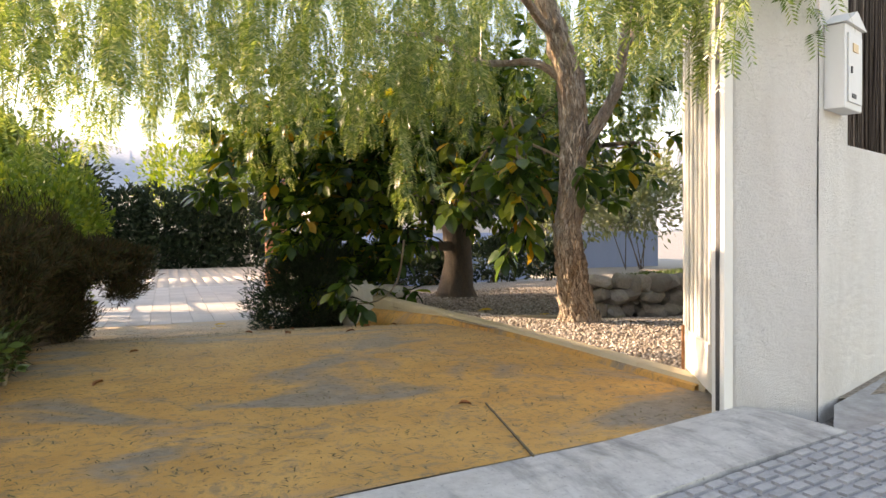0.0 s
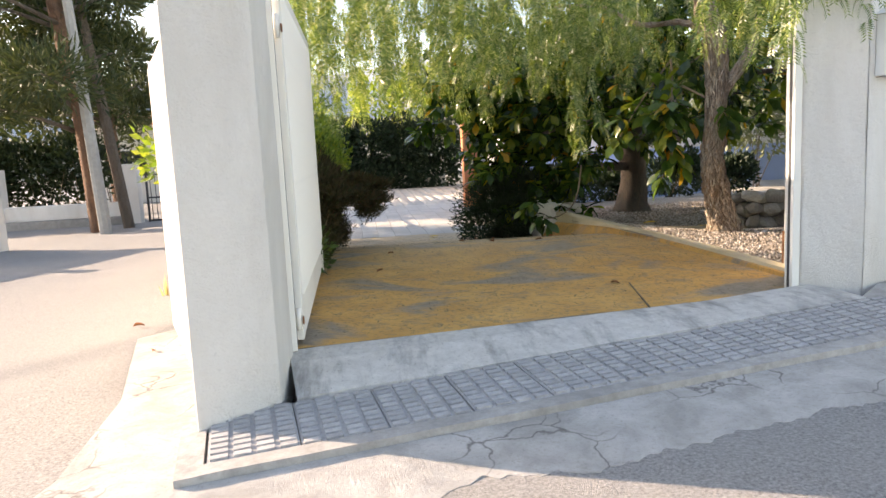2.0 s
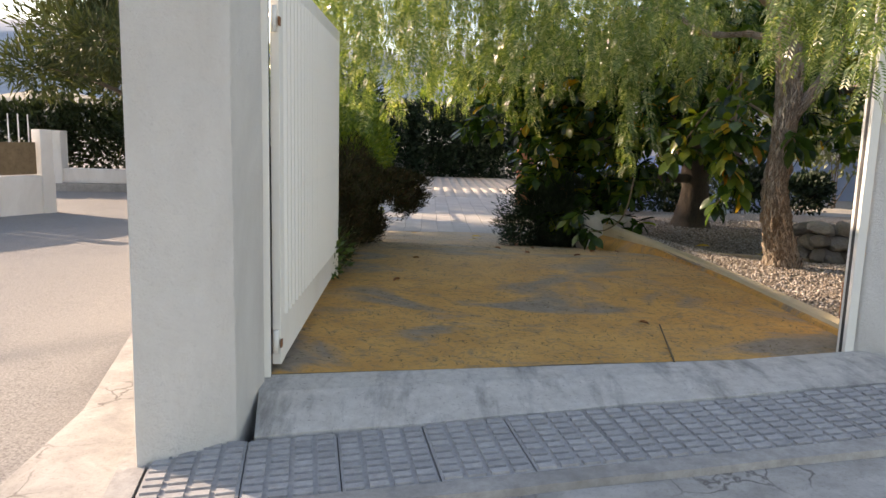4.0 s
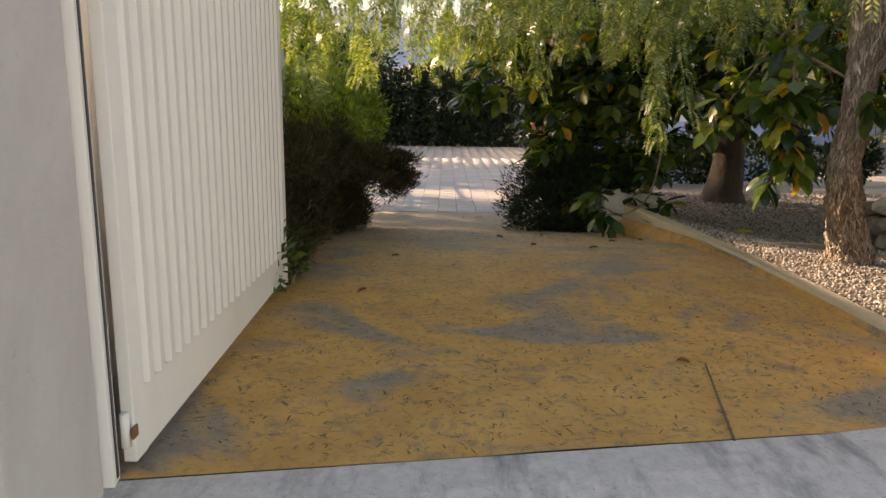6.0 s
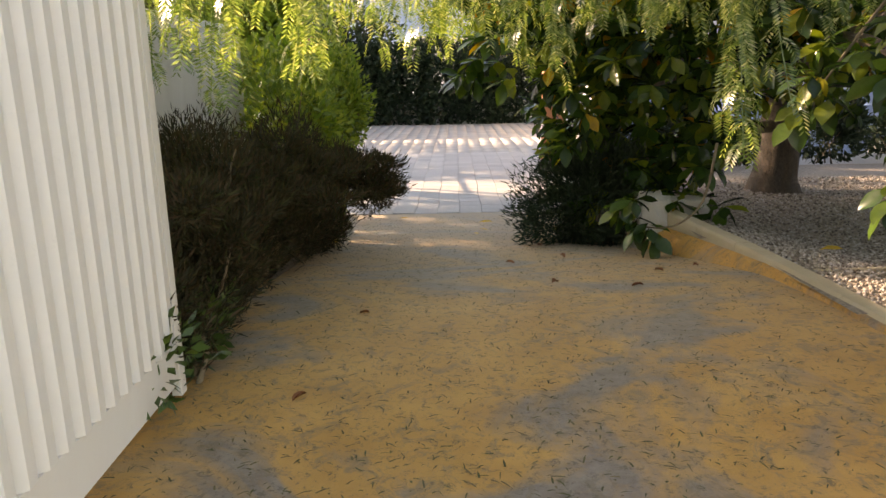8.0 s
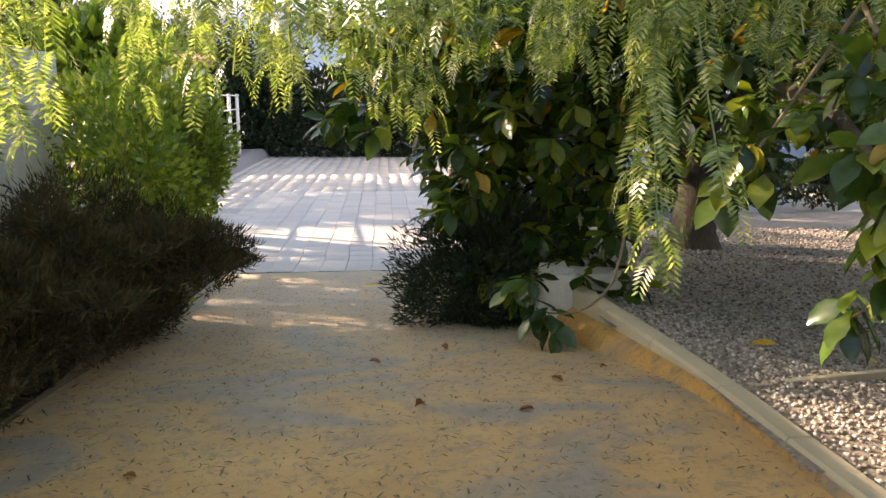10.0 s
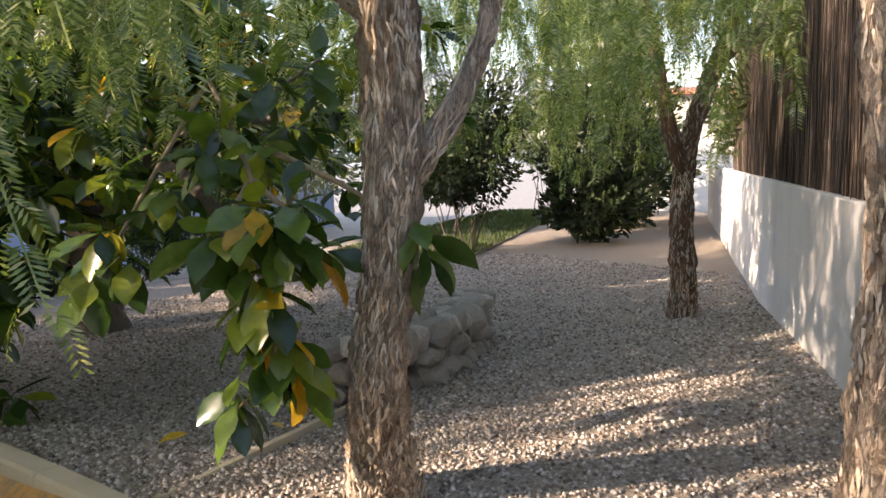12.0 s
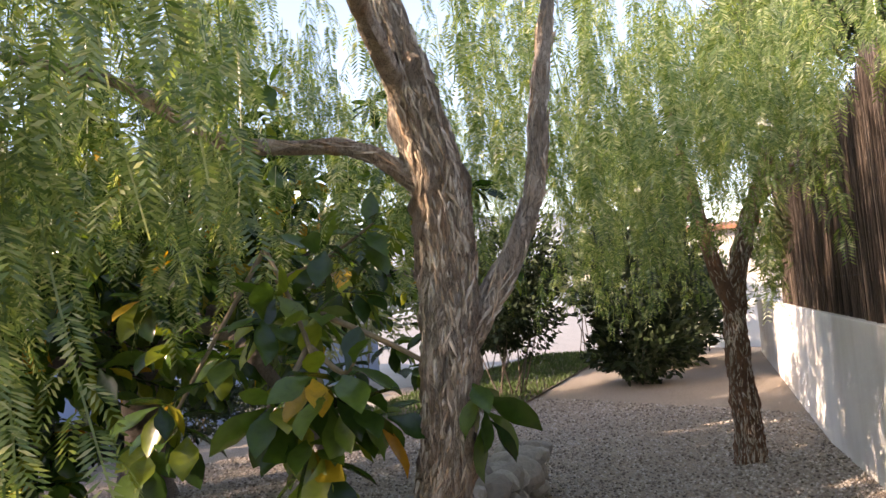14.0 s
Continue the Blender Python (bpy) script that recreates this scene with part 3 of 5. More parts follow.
def garden_curb():
    holder = tagged(new("garden_kerb"), "sand-coloured concrete kerb with ochre paint on its foot", "kerb")
    holder.matrix_basis = pose(2.4, 5.5, 0)
    edges = [3.75, 4.35, 5.05, 5.75, 6.45, 7.05, 7.75, 8.35, 8.93]
    for y0, y1 in zip(edges, edges[1:]):
        bm_ = bmesh.new()
        rows = []
        for k in range(4):
            y = y0 + 0.004 + (y1 - y0 - 0.008) * k / 3
            x = curb_x(y)
            top = 0.055 + 0.05 * max((y - 7.2) / 1.7, 0)
            z0 = drive_z(y) - 0.05
            sec = [(x - 0.03, z0), (x - 0.015, top - 0.02), (x + 0.0, top), (x + 0.105, top), (x + 0.12, top - 0.02), (x + 0.12, z0)]
            rows.append([bm_.verts.new((a - 2.4, y - 5.5, b + 0.004 * noise.noise(Vector((y * 3, b * 5, 1))))) for a, b in sec])
        for a, b in zip(rows, rows[1:]):
            for k in range(6):
                bm_.faces.new((a[k], a[(k + 1) % 6], b[(k + 1) % 6], b[k]))
        bm_.faces.new(rows[0])
        bm_.faces.new(rows[-1][::-1])
        bmesh.ops.recalc_face_normals(bm_, faces=bm_.faces)
        part("kerb_stone", bm_, CURB, holder)
    bm_ = bmesh.new()
    rows = []
    for k in range(24):
        y = 3.8 + 5.1 * k / 23
        x = curb_x(y)
        h = 0.035 + 0.16 * max((y - 6.8) / 2.1, 0)
        z0 = drive_z(y)
        spread = 0.03 + 0.20 * max((y - 7.0) / 1.9, 0)
        rows.append([bm_.verts.new((x - 2.4 - 0.028 - spread, y - 5.5, z0 - 0.02)), bm_.verts.new((x - 2.4 - 0.035 - spread * 0.25, y - 5.5, z0 + h * 0.8)), bm_.verts.new((x - 2.4 - 0.022, y - 5.5, z0 + h)), bm_.verts.new((x - 2.4 - 0.022, y - 5.5, z0 - 0.02))])
    for a, b in zip(rows, rows[1:]):
        for k in range(4):
            bm_.faces.new((a[k], a[(k + 1) % 4], b[(k + 1) % 4], b[k]))
    bmesh.ops.recalc_face_normals(bm_, faces=bm_.faces)
    part("painted_foot", bm_, DRIVE, holder, "ochre-painted cement fillet")


garden_curb()

# planted bed along the west wall
structure("floor", prism_bm([(-2.1, 4.9), (-1.22, 4.9), (-1.2, 8), (-1.35, 11.7), (-2.1, 11.7)], -0.7, [0.05, 0.05, -0.05, -0.38, -0.38]), SOIL, "dark soil of the planted bed")

# far end walls
structure("wall_north", wall_run((-4.4, 30.9), (3.0, 30.9), 0.3, -0.6, 0.6), WHITE, "low white wall at the end of the courtyard")


# ---- the gates ----
def gate_leaf(name, length, label, tops, hinge_gap):
    """A boarded steel gate leaf, x along it, hung at the origin."""
    g = thing(name, 0, 0, 0, label, "gate")
    h0, h1, rise = 0.035, 2.02, 0.07 * length / 2.42
    part("stile", box_bm((0.0, -0.022, h0), (0.10, 0.022, h1), 0.004), PAINT, g)
    part("stile", box_bm((length - 0.06, -0.022, h0), (length, 0.022, h1), 0.004), PAINT, g)
    rail = box_bm((0.101, -0.02, h0), (length - 0.061, 0.02, h0 + 0.24), 0.004)
    for v in rail.verts:
        if v.co.z < h0 + 0.1:
            v.co.z += rise * (v.co.x / length)
    part("bottom_rail", rail, PAINT, g, "dented white bottom rail")
    part("top_rail", box_bm((0.101, -0.02, h1 - 0.09), (length - 0.061, 0.02, h1), 0.004), PAINT, g)
    n = max(2, round((length - 0.16) / 0.105))
    step = (length - 0.163) / n
    bm_ = prism_bm([(0.0, 0.0), (0.0, -0.006), (step * 0.22, -0.034), (step * 0.72, -0.028), (step * 0.78, 0.0)], h0 + 0.241, h1 - 0.091)
    me = bpy.data.meshes.new("board")
    bm_.to_mesh(me)
    bm_.free()
    me.materials.append(PAINT)
    bm_ = box_bm((0.001, 0.006, h0 + 0.241), (step * 0.22 - 0.001, 0.012, h1 - 0.091))
    mg = bpy.data.meshes.new("groove")
    bm_.to_mesh(mg)
    bm_.free()
    mg.materials.append(PAINT)
    for i in range(n):
        b = part("board", me, parent=g)
        b.location = (0.102 + i * step, 0, 0)
        b = part("groove", mg, parent=g)
        b.location = (0.102 + i * step + step * 0.78, 0, 0)
    for z in (0.16, 1.75):
        v, f = tube([(-0.02, 0, z - 0.06), (-0.02, 0, z + 0.06)], [0.016, 0.016], 10)
        part("hinge", mesh_of("hinge", v, f, PAINT, True), parent=g, label="white-painted hinge barrel")
        part("hinge", box_bm((-0.03, -0.03, z - 0.03), (0.012, -0.0225, z + 0.01), 0.002), RUST, g, "rusty hinge plate")
    part("drop_bolt", box_bm((length - 0.05, 0.022, 0.0), (length - 0.03, 0.038, 0.3), 0.004), RUST, g, "rusty drop bolt")
    return g


leaf_w = gate_leaf("gate_leaf", 2.42, "wide white-painted metal gate leaf standing open", 2.0, 0.03)
leaf_w.matrix_basis = pose(-1.085, 2.87, 0.0, 0, 0, 90.2)
leaf_e = gate_leaf("gate_leaf", 0.79, "narrow white-painted metal gate leaf standing open", 2.0, 0.03)
leaf_e.matrix_basis = pose(2.24, 3.45, 0.0, 0, 0, 62)


def gate_post(x, y, z0, rz, label):
    g = thing("gate_post", x, y, z0, label, "post", rz=rz)
    part("post", box_bm((-0.03, -0.035, 0), (0.03, 0.035, 2.2 - z0), 0.004), PAINT, g)
    # thin dark strip imitates the shade in the gap between post and leaf
    part("gap_shade_strip", box_bm((0.031, -0.01, 0.02), (0.034, 0.01, 2.1), 0.0), IRON, g, "dark strip standing in for the shaded hinge gap")


gate_post(-1.128, 2.79, 0.0, 10, "white-painted steel hinge post with a dark gap strip")
gate_post(2.17, 3.375, 0.0, 190, "white-painted steel hinge post with a dark strip for the gap shade")


def mailbox():
    d = math.degrees(math.atan2(W_DIR.y, W_DIR.x))
    p = Vector(RP) + W_DIR * 0.19
    g = thing("mailbox", p.x, p.y, 1.39, "white metal mailbox with a gabled top on the wall", "mailbox", rz=d)
    part("body", prism_bm([(-0.13, 0), (-0.13, -0.09), (0.13, -0.09), (0.13, 0)], 0, 0.38, 0.008), BOX_PAINT, g)
    bm_ = bmesh.new()
    prof = [(-0.145, 0.381), (0, 0.45), (0.145, 0.381)]
    f0 = [bm_.verts.new((x, -0.105, z)) for x, z in prof]
    f1 = [bm_.verts.new((x, 0.0, z)) for x, z in prof]
    bm_.faces.new(f0)
    bm_.faces.new(f1[::-1])
    for i in range(3):
        bm_.faces.new((f0[i], f1[i], f1[(i + 1) % 3], f0[(i + 1) % 3]))
    bmesh.ops.recalc_face_normals(bm_, faces=bm_.faces)
    part("lid", bm_, BOX_PAINT, g)
    door = part("door", box_bm((-0.10, -0.098, 0.03), (0.10, -0.0905, 0.34), 0.004), BOX_PAINT, g)
    part("name_plate", box_bm((-0.05, -0.102, 0.26), (0.03, -0.0985, 0.30), 0.002), BRASS, door, "small brass name plate")
    part("lock", box_bm((-0.075, -0.104, 0.16), (-0.06, -0.0985, 0.19), 0.002), IRON, door)
    part("slot", box_bm((-0.06, -0.102, 0.05), (0.0, -0.0985, 0.07), 0.001), IRON, door)


mailbox()


# ---- trees and shrubs ----
def frond_strand(rng, length, fronds, fl, leaflets, width=0.055):
    """A hanging pepper-tree twig with feathered leaves; its top is the origin."""
    v, t = [], []
    bend = rng.uniform(-0.12, 0.12, 2)
    def at(f):
        return np.array([bend[0] * f * f * length, bend[1] * f * f * length, -f * length])
    for i in range(7):
        a, b = at(i / 7), at((i + 1) / 7)
        w = 0.003
        k = len(v)
        v += [a + (w, 0, 0), a - (w, 0, 0), b - (w, 0, 0), b + (w, 0, 0)]
        t += [(k, k + 1, k + 2), (k, k + 2, k + 3)]
    for i in range(fronds):
        o = at((i + 0.6) / fronds * 0.96)
        a = i * 2.4 + rng.uniform(-0.4, 0.4)
        out = np.array([math.cos(a), math.sin(a), 0])
        side = np.array([-math.sin(a), math.cos(a), 0])
        L = fl * rng.uniform(0.75, 1.15)
        twist = rng.uniform(-0.7, 0.7)
        side = side * math.cos(twist) + np.array([0, 0, 1]) * math.sin(twist) * 0.4
        for j in range(leaflets):
            f = (j + 0.7) / leaflets
            p = o + out * L * (0.75 * f - 0.25 * f * f) + np.array([0, 0, -1]) * L * (0.2 * f + 0.65 * f * f)
            d = out * (0.5 - 0.4 * f) + np.array([0, 0, -1]) * (0.35 + 0.6 * f)
            s = width * (1 - 0.45 * abs(f - 0.45)) * rng.uniform(0.85, 1.1)
            for sg in (-1, 1):
                tip = p + (side * sg * 0.85 + d * 0.6) * s
                n = d / np.linalg.norm(d) * 0.006
                k = len(v)
                mid = (p + tip) / 2
                v += [p, mid - n, tip, mid + n]
                t += [(k, k + 1, k + 2), (k, k + 2, k + 3)]
    return np.array(v), np.array(t)


rng = np.random.default_rng(5)
STRANDS = [frond_strand(rng, L, n, 0.18, 11, 0.062) for L, n in ((0.9, 15), (0.7, 12), (1.15, 19), (0.55, 10), (0.8, 13), (1.3, 21))]
STRAND_MESH = [arrays_mesh("strand", v, t, PEPPER) for v, t in STRANDS]


def flakes(g, trunk, limbs, seed):
    """Torn upright plates of bark, standing a little off the trunk and its largest limbs."""
    r = np.random.default_rng(seed + 500)
    places, turns, sizes = [], [], []
    for (pts, rad), n in [(trunk, 3600)] + [(l, 260) for l in limbs[:2]]:
        p, q = spline(pts, rad, 60)
        p = np.array(p)
        for _ in range(n):
            f = r.uniform(0.02, 57)
            i = int(f)
            c = p[i] + (p[i + 1] - p[i]) * (f - i)
            up = p[i + 1] - p[i]
            up /= np.linalg.norm(up)
            a = r.uniform(0, 2 * math.pi)
            out = np.array([math.cos(a), math.sin(a), 0.0])
            out -= up * out.dot(up)
            out /= np.linalg.norm(out)
            x = up * r.choice((1, -1)) + out * r.uniform(-0.03, 0.14) + np.cross(up, out) * r.normal(0.12, 0.25)
            x /= np.linalg.norm(x)
            y = np.cross(out, x)
            y /= np.linalg.norm(y)
            places.append(c + out * q[i] * r.uniform(0.93, 1.02) - x * 0.03)
            turns.append(np.stack([x, y, np.cross(x, y)], -1))
            k = min(q[i] / 0.11, 1.0)
            sizes.append((r.uniform(0.03, 0.13), r.uniform(0.004, 0.013) * k, r.uniform(0.004, 0.011)))
    v = [(0, -0.5, -0.4), (0, 0.5, -0.4), (0.3, -0.6, 0.5), (0.25, 0.55, 0.6), (0.75, -0.4, 0.6), (0.8, 0.5, 0.5), (1.0, 0.05, 0.35), (0.5, -0.75, -0.7), (0.5, 0.75, -0.7)]
    t = [(0, 2, 1), (1, 2, 3), (2, 4, 3), (3, 4, 5), (4, 6, 5), (0, 7, 2), (2, 7, 4), (4, 7, 6), (1, 3, 8), (3, 5, 8), (5, 6, 8)]
    me = scatter("bark", v, t, np.array(places), np.array(turns), np.array(sizes), FLAKE)
    tagged(part("bark", me, parent=g), "torn flaking bark plates", "", "", "stuff")


def pepper_tree(name, x, y, z, label, trunk, bark, limbs, parts, stuff, seed):
    bark = bark or BARK
    g = thing(name, x, y, z, label, "tree")
    limb("trunk", trunk[0], trunk[1], bark, g, 170, 72, 0.16, seed, "deeply furrowed brown trunk", 0.05)
    for pts, rad in limbs:
        limb("limb", pts, rad, bark, g, 40, 24, 0.12, seed + len(pts), "", 0.025)
    r = np.random.default_rng(seed)
    flakes(g, trunk, limbs, seed)
    for px, py, pz, k, s in parts:
        ob = part("strand", STRAND_MESH[k], parent=g)
        ob.matrix_basis = pose(px - x, py - y, pz - z, r.uniform(-6, 6), r.uniform(-6, 6), r.uniform(0, 360)) @ Matrix.Scale(s, 4)
    vs, ts, off = [], [], 0
    for px, py, pz, k, s in stuff:
        v, t = STRANDS[k]
        a = r.uniform(0, 6.28)
        c, q = math.cos(a), math.sin(a)
        w = v * s @ np.array([[c, q, 0], [-q, c, 0], [0, 0, 1]]) + (px - x, py - y, pz - z)
        vs.append(w)
        ts.append(t + off)
        off += len(v)
    if vs:
        ob = part("crown", arrays_mesh("crown", np.concatenate(vs), np.concatenate(ts), PEPPER), parent=g)
        tagged(ob, "drooping feathery light green foliage", "", "", "stuff")
    return g


def near_trunk(px, py):
    """Keeps the open side of the first pepper tree free."""
    a = math.degrees(math.atan2(px - 1.05, py - 3.97))
    d = math.hypot(px - 1.05, py - 3.97)
    return (30 < a < 60 and d < 3.2) or (60 <= a < 88 and d < 4.2)


def hanging(r, n, xr, yr, bottom, ks=(0, 1, 2, 3, 4), spread=0.25, avoid=()):
    """Strand tops such that the strands end about bottom(x, y)."""
    out = []
    while len(out) < n:
        px, py = r.uniform(*xr), r.uniform(*yr)
        if any((px - a) ** 2 + (py - b) ** 2 < c * c for a, b, c in avoid) or near_trunk(px, py):
            continue
        k = int(r.choice(ks))
        s = r.uniform(0.8, 1.15)
        L = (0.9, 0.7, 1.15, 0.55, 0.8, 1.3)[k] * s + 0.1
        out.append((px, py, bottom(px, py) + L + abs(r.normal()) * spread, k, s))
    return out


r1 = np.random.default_rng(21)


def bottom_1(x, y):
    return 1.55 + 0.10 * math.sin(x * 2.3 + y) + 0.12 * math.sin(y * 1.9 - x) + (0.35 if y < 5.2 else 0) + (0.15 if x < 0 else 0)


path_keep = ((0.5, 3.6, 1.3), (1.05, 4.0, 1.35))
parts_1 = hanging(r1, 80, (-1.2, 1.6), (5.0, 8.0), bottom_1, spread=0.35, avoid=path_keep)
parts_1 += hanging(r1, 44, (1.6, 3.9), (5.0, 8.0), bottom_1, ks=(1, 3, 4, 0), spread=0.45, avoid=path_keep)
parts_1 += [(1.475 + dx_, 6.03 + dy_, 0.93 + L_, k_, 1.0) for dx_, dy_, L_, k_ in ((0, 0, 1.3, 5), (0.05, 0.04, 1.2, 2), (-0.04, 0.03, 1.45, 5), (0.07, -0.02, 1.35, 2))]
parts_1 += hanging(r1, 26, (-1.7, -0.55), (5.2, 6.6), lambda x, y: 1.15, ks=(0, 2, 5), spread=0.3)
parts_1 += hanging(r1, 26, (3.9, 6.5), (5.2, 8.2), lambda x, y: 1.7, spread=0.4)
parts_1 += hanging(r1, 12, (1.3, 2.7), (5.15, 6.3), lambda x, y: 1.55, spread=0.3)
parts_1 += hanging(r1, 30, (1.75, 2.75), (3.62, 3.86), lambda x, y: 1.52 + 0.1 * math.sin(x * 7), ks=(0, 1, 3, 4), spread=0.25)
parts_1 += hanging(r1, 18, (1.85, 2.46), (2.98, 3.28), lambda x, y: 1.48 + 0.12 * math.sin(x * 9), ks=(0, 1, 3, 4), spread=0.3)
parts_1 += hanging(r1, 26, (-0.6, 0.9), (6.3, 8.0), lambda x, y: 1.32 + 0.12 * math.sin(x * 5), spread=0.3)
parts_1 = parts_1[:300]
stuff_1 = hanging(r1, 190, (-1.6, 1.8), (4.6, 8.8), lambda x, y: 2.15, spread=0.5)
stuff_1 += hanging(r1, 90, (1.8, 4.5), (4.6, 8.8), lambda x, y: 2.3, spread=0.6)
stuff_1 += hanging(r1, 80, (-1.4, 3.2), (7.6, 9.6), lambda x, y: 1.75 + 0.2 * math.sin(x * 3), spread=0.4)
stuff_1 += hanging(r1, 25, (-2.0, 0.2), (5.4, 7.4), lambda x, y: 1.85 + 0.2 * math.sin(x * 4 + y * 3), spread=0.5)
pepper_tree("pepper_tree", 3.22, 6.30, 0.03, "weeping pepper tree with furrowed bark and drooping foliage",
            (((0.0, 0, -0.1), (-0.03, -0.03, 0.08), (-0.16, -0.15, 0.38), (-0.31, -0.32, 0.76), (-0.33, -0.42, 1.22), (-0.33, -0.46, 1.66), (-0.40, -0.50, 2.06), (-0.58, -0.50, 2.55), (-0.8, -0.4, 3.2)),
             (0.22, 0.16, 0.122, 0.098, 0.092, 0.104, 0.088, 0.07, 0.045)),
            None,
            [(((-0.32, -0.45, 1.43), (-0.17, -0.54, 1.64), (-0.03, -0.64, 1.98), (0.02, -0.70, 2.5), (0.2, -0.74, 3.3)), (0.064, 0.050, 0.038, 0.030, 0.02)),
             (((-0.39, -0.49, 1.97), (-0.62, -0.36, 2.16), (-0.98, -0.10, 2.20), (-1.30, 0.10, 2.42), (-1.80, 0.16, 2.45)), (0.032, 0.026, 0.020, 0.014, 0.008)),
             (((-0.50, -0.49, 2.32), (-0.78, -0.62, 2.50), (-1.02, -0.80, 2.62), (-1.17, -0.84, 3.0)), (0.04, 0.032, 0.024, 0.015)),
             (((-0.01, -0.67, 2.22), (0.33, -0.46, 2.55), (0.93, -0.14, 3.0)), (0.026, 0.022, 0.014)),
             (((-0.83, -0.35, 3.0), (-1.45, 0.06, 3.4), (-2.57, 0.76, 3.6)), (0.05, 0.035, 0.02))],
            parts_1, stuff_1, 21)

parts_2 = hanging(r1, 42, (4.6, 8.5), (5.6, 8.6), lambda x, y: 1.55 + 0.2 * math.sin(x * 2), spread=0.4)
stuff_2 = hanging(r1, 110, (3.2, 9.5), (4.9, 9.5), lambda x, y: 2.3, spread=0.6)
stuff_2 += hanging(r1, 150, (5.0, 10.0), (6.2, 10.5), lambda x, y: 2.35, spread=0.5)
pepper_tree("pepper_tree", 3.93, 4.36, 0.02, "old pepper tree with a thick furrowed trunk by the wall",
            (((0.02, 0.02, -0.1), (0, 0, 0.15), (-0.03, -0.02, 0.6), (0.03, -0.01, 1.1), (0.0, 0, 1.6), (-0.02, 0.03, 2.0), (-0.06, 0.06, 2.5), (-0.1, 0.1, 3.4)),
             (0.30, 0.235, 0.20, 0.185, 0.18, 0.185, 0.13, 0.08)),
            None,
            [(((-0.02, 0.0, 1.9), (0.12, -0.1, 2.3), (0.3, -0.15, 2.8), (0.6, -0.1, 3.4)), (0.11, 0.085, 0.06, 0.03))],
            parts_2, stuff_2, 33)

# the leaning pepper tree farther along the wall
pepper_tree("pepper_tree", 9.0, 7.35, gravel_z(9, 7.35), "slim dark pepper tree beside the street wall",
            (((0, 0, -0.1), (0, 0, 0.3), (-0.03, 0.02, 1.0), (0.0, 0.02, 1.7), (0.15, -0.05, 2.3), (0.5, -0.25, 3.2), (0.8, -0.5, 4.2)), (0.18, 0.14, 0.12, 0.11, 0.095, 0.075, 0.045)),
            BARK_RED,
            [(((0, 0, 1.6), (-0.25, 0.1, 2.2), (-0.4, 0.2, 3.0), (-0.6, 0.3, 4.0)), (0.1, 0.08, 0.06, 0.03)),
             (((0.3, -0.15, 2.8), (0.9, -0.5, 3.3), (1.8, -0.9, 3.9)), (0.06, 0.04, 0.02))],
            hanging(r1, 40, (7.2, 10.2), (7.0, 9.2), lambda x, y: 1.35 + 0.3 * math.sin(x * 3), ks=(0, 2, 5), spread=0.5),
            hanging(r1, 130, (7.0, 13), (6.4, 11), lambda x, y: 2.7, spread=0.9)
            + hanging(r1, 170, (6.0, 12.0), (5.4, 8.6), lambda x, y: 2.9, spread=0.7), 44)


def ficus_leaf(L=0.165, W=0.098):
    """A broad pointed leaf, folded a little along its rib, stalk at the origin, along x."""
    v, t = [(0, 0, 0), (0.03, 0, 0)], []
    rows = []
    for f, w in ((0.12, 0.45), (0.35, 0.95), (0.6, 1.0), (0.85, 0.6)):
        x, z = 0.03 + f * L, -0.10 * L * f * f
        k = len(v)
        v += [(x, W / 2 * w, z + 0.012), (x, 0, z), (x, -W / 2 * w, z + 0.012)]
        rows.append(k)
    v.append((0.03 + L * 1.05, 0, -0.12 * L))
    end = len(v) - 1
    v[0:2] = [(0, 0.003, 0), (0.0, -0.003, 0)]
    k = rows[0]
    t += [(0, 1, k + 1), (0, k + 1, k), (1, k + 2, k + 1)]
    for a, b in zip(rows, rows[1:]):
        t += [(a, a + 1, b + 1), (a, b + 1, b), (a + 1, a + 2, b + 2), (a + 1, b + 2, b + 1)]
    k = rows[-1]
    t += [(k, k + 1, end), (k + 1, k + 2, end)]
    return np.array(v, float), np.array(t)


FL_V, FL_T = ficus_leaf()
FICUS_MESH = arrays_mesh("leaf", FL_V, FL_T, FICUS)
FICUS_MESH.shade_smooth()
YELLOW_MESH = arrays_mesh("leaf", FL_V, FL_T, YELLOW)
YELLOW_MESH.shade_smooth()


def rosettes(r, tips, per, droop=0.35):
    """Leaf places and turns round shoot tips."""
    places, turns = [], []
    for tip, d in tips:
        d = np.asarray(d, float)
        d /= np.linalg.norm(d)
        h = np.cross(d, (0.3, 0.2, 1.0))
        h /= np.linalg.norm(h)
        w = np.cross(d, h)
        for i in range(per):
            a = i * 2.4 + r.uniform(-0.3, 0.3)
            back = i / per
            x = d * (0.75 - 0.75 * back) + (h * math.cos(a) + w * math.sin(a)) * (0.55 + 0.4 * back) + np.array([0, 0, -droop - 0.25 * r.random()])
            x /= np.linalg.norm(x)
            y = np.cross((0, 0, 1.0) + 0.35 * r.normal(size=3), x)
            y /= np.linalg.norm(y)
            places.append(np.asarray(tip) - d * 0.16 * back)
            turns.append(np.stack([x, y, np.cross(x, y)], -1))
    return np.array(places), np.array(turns)


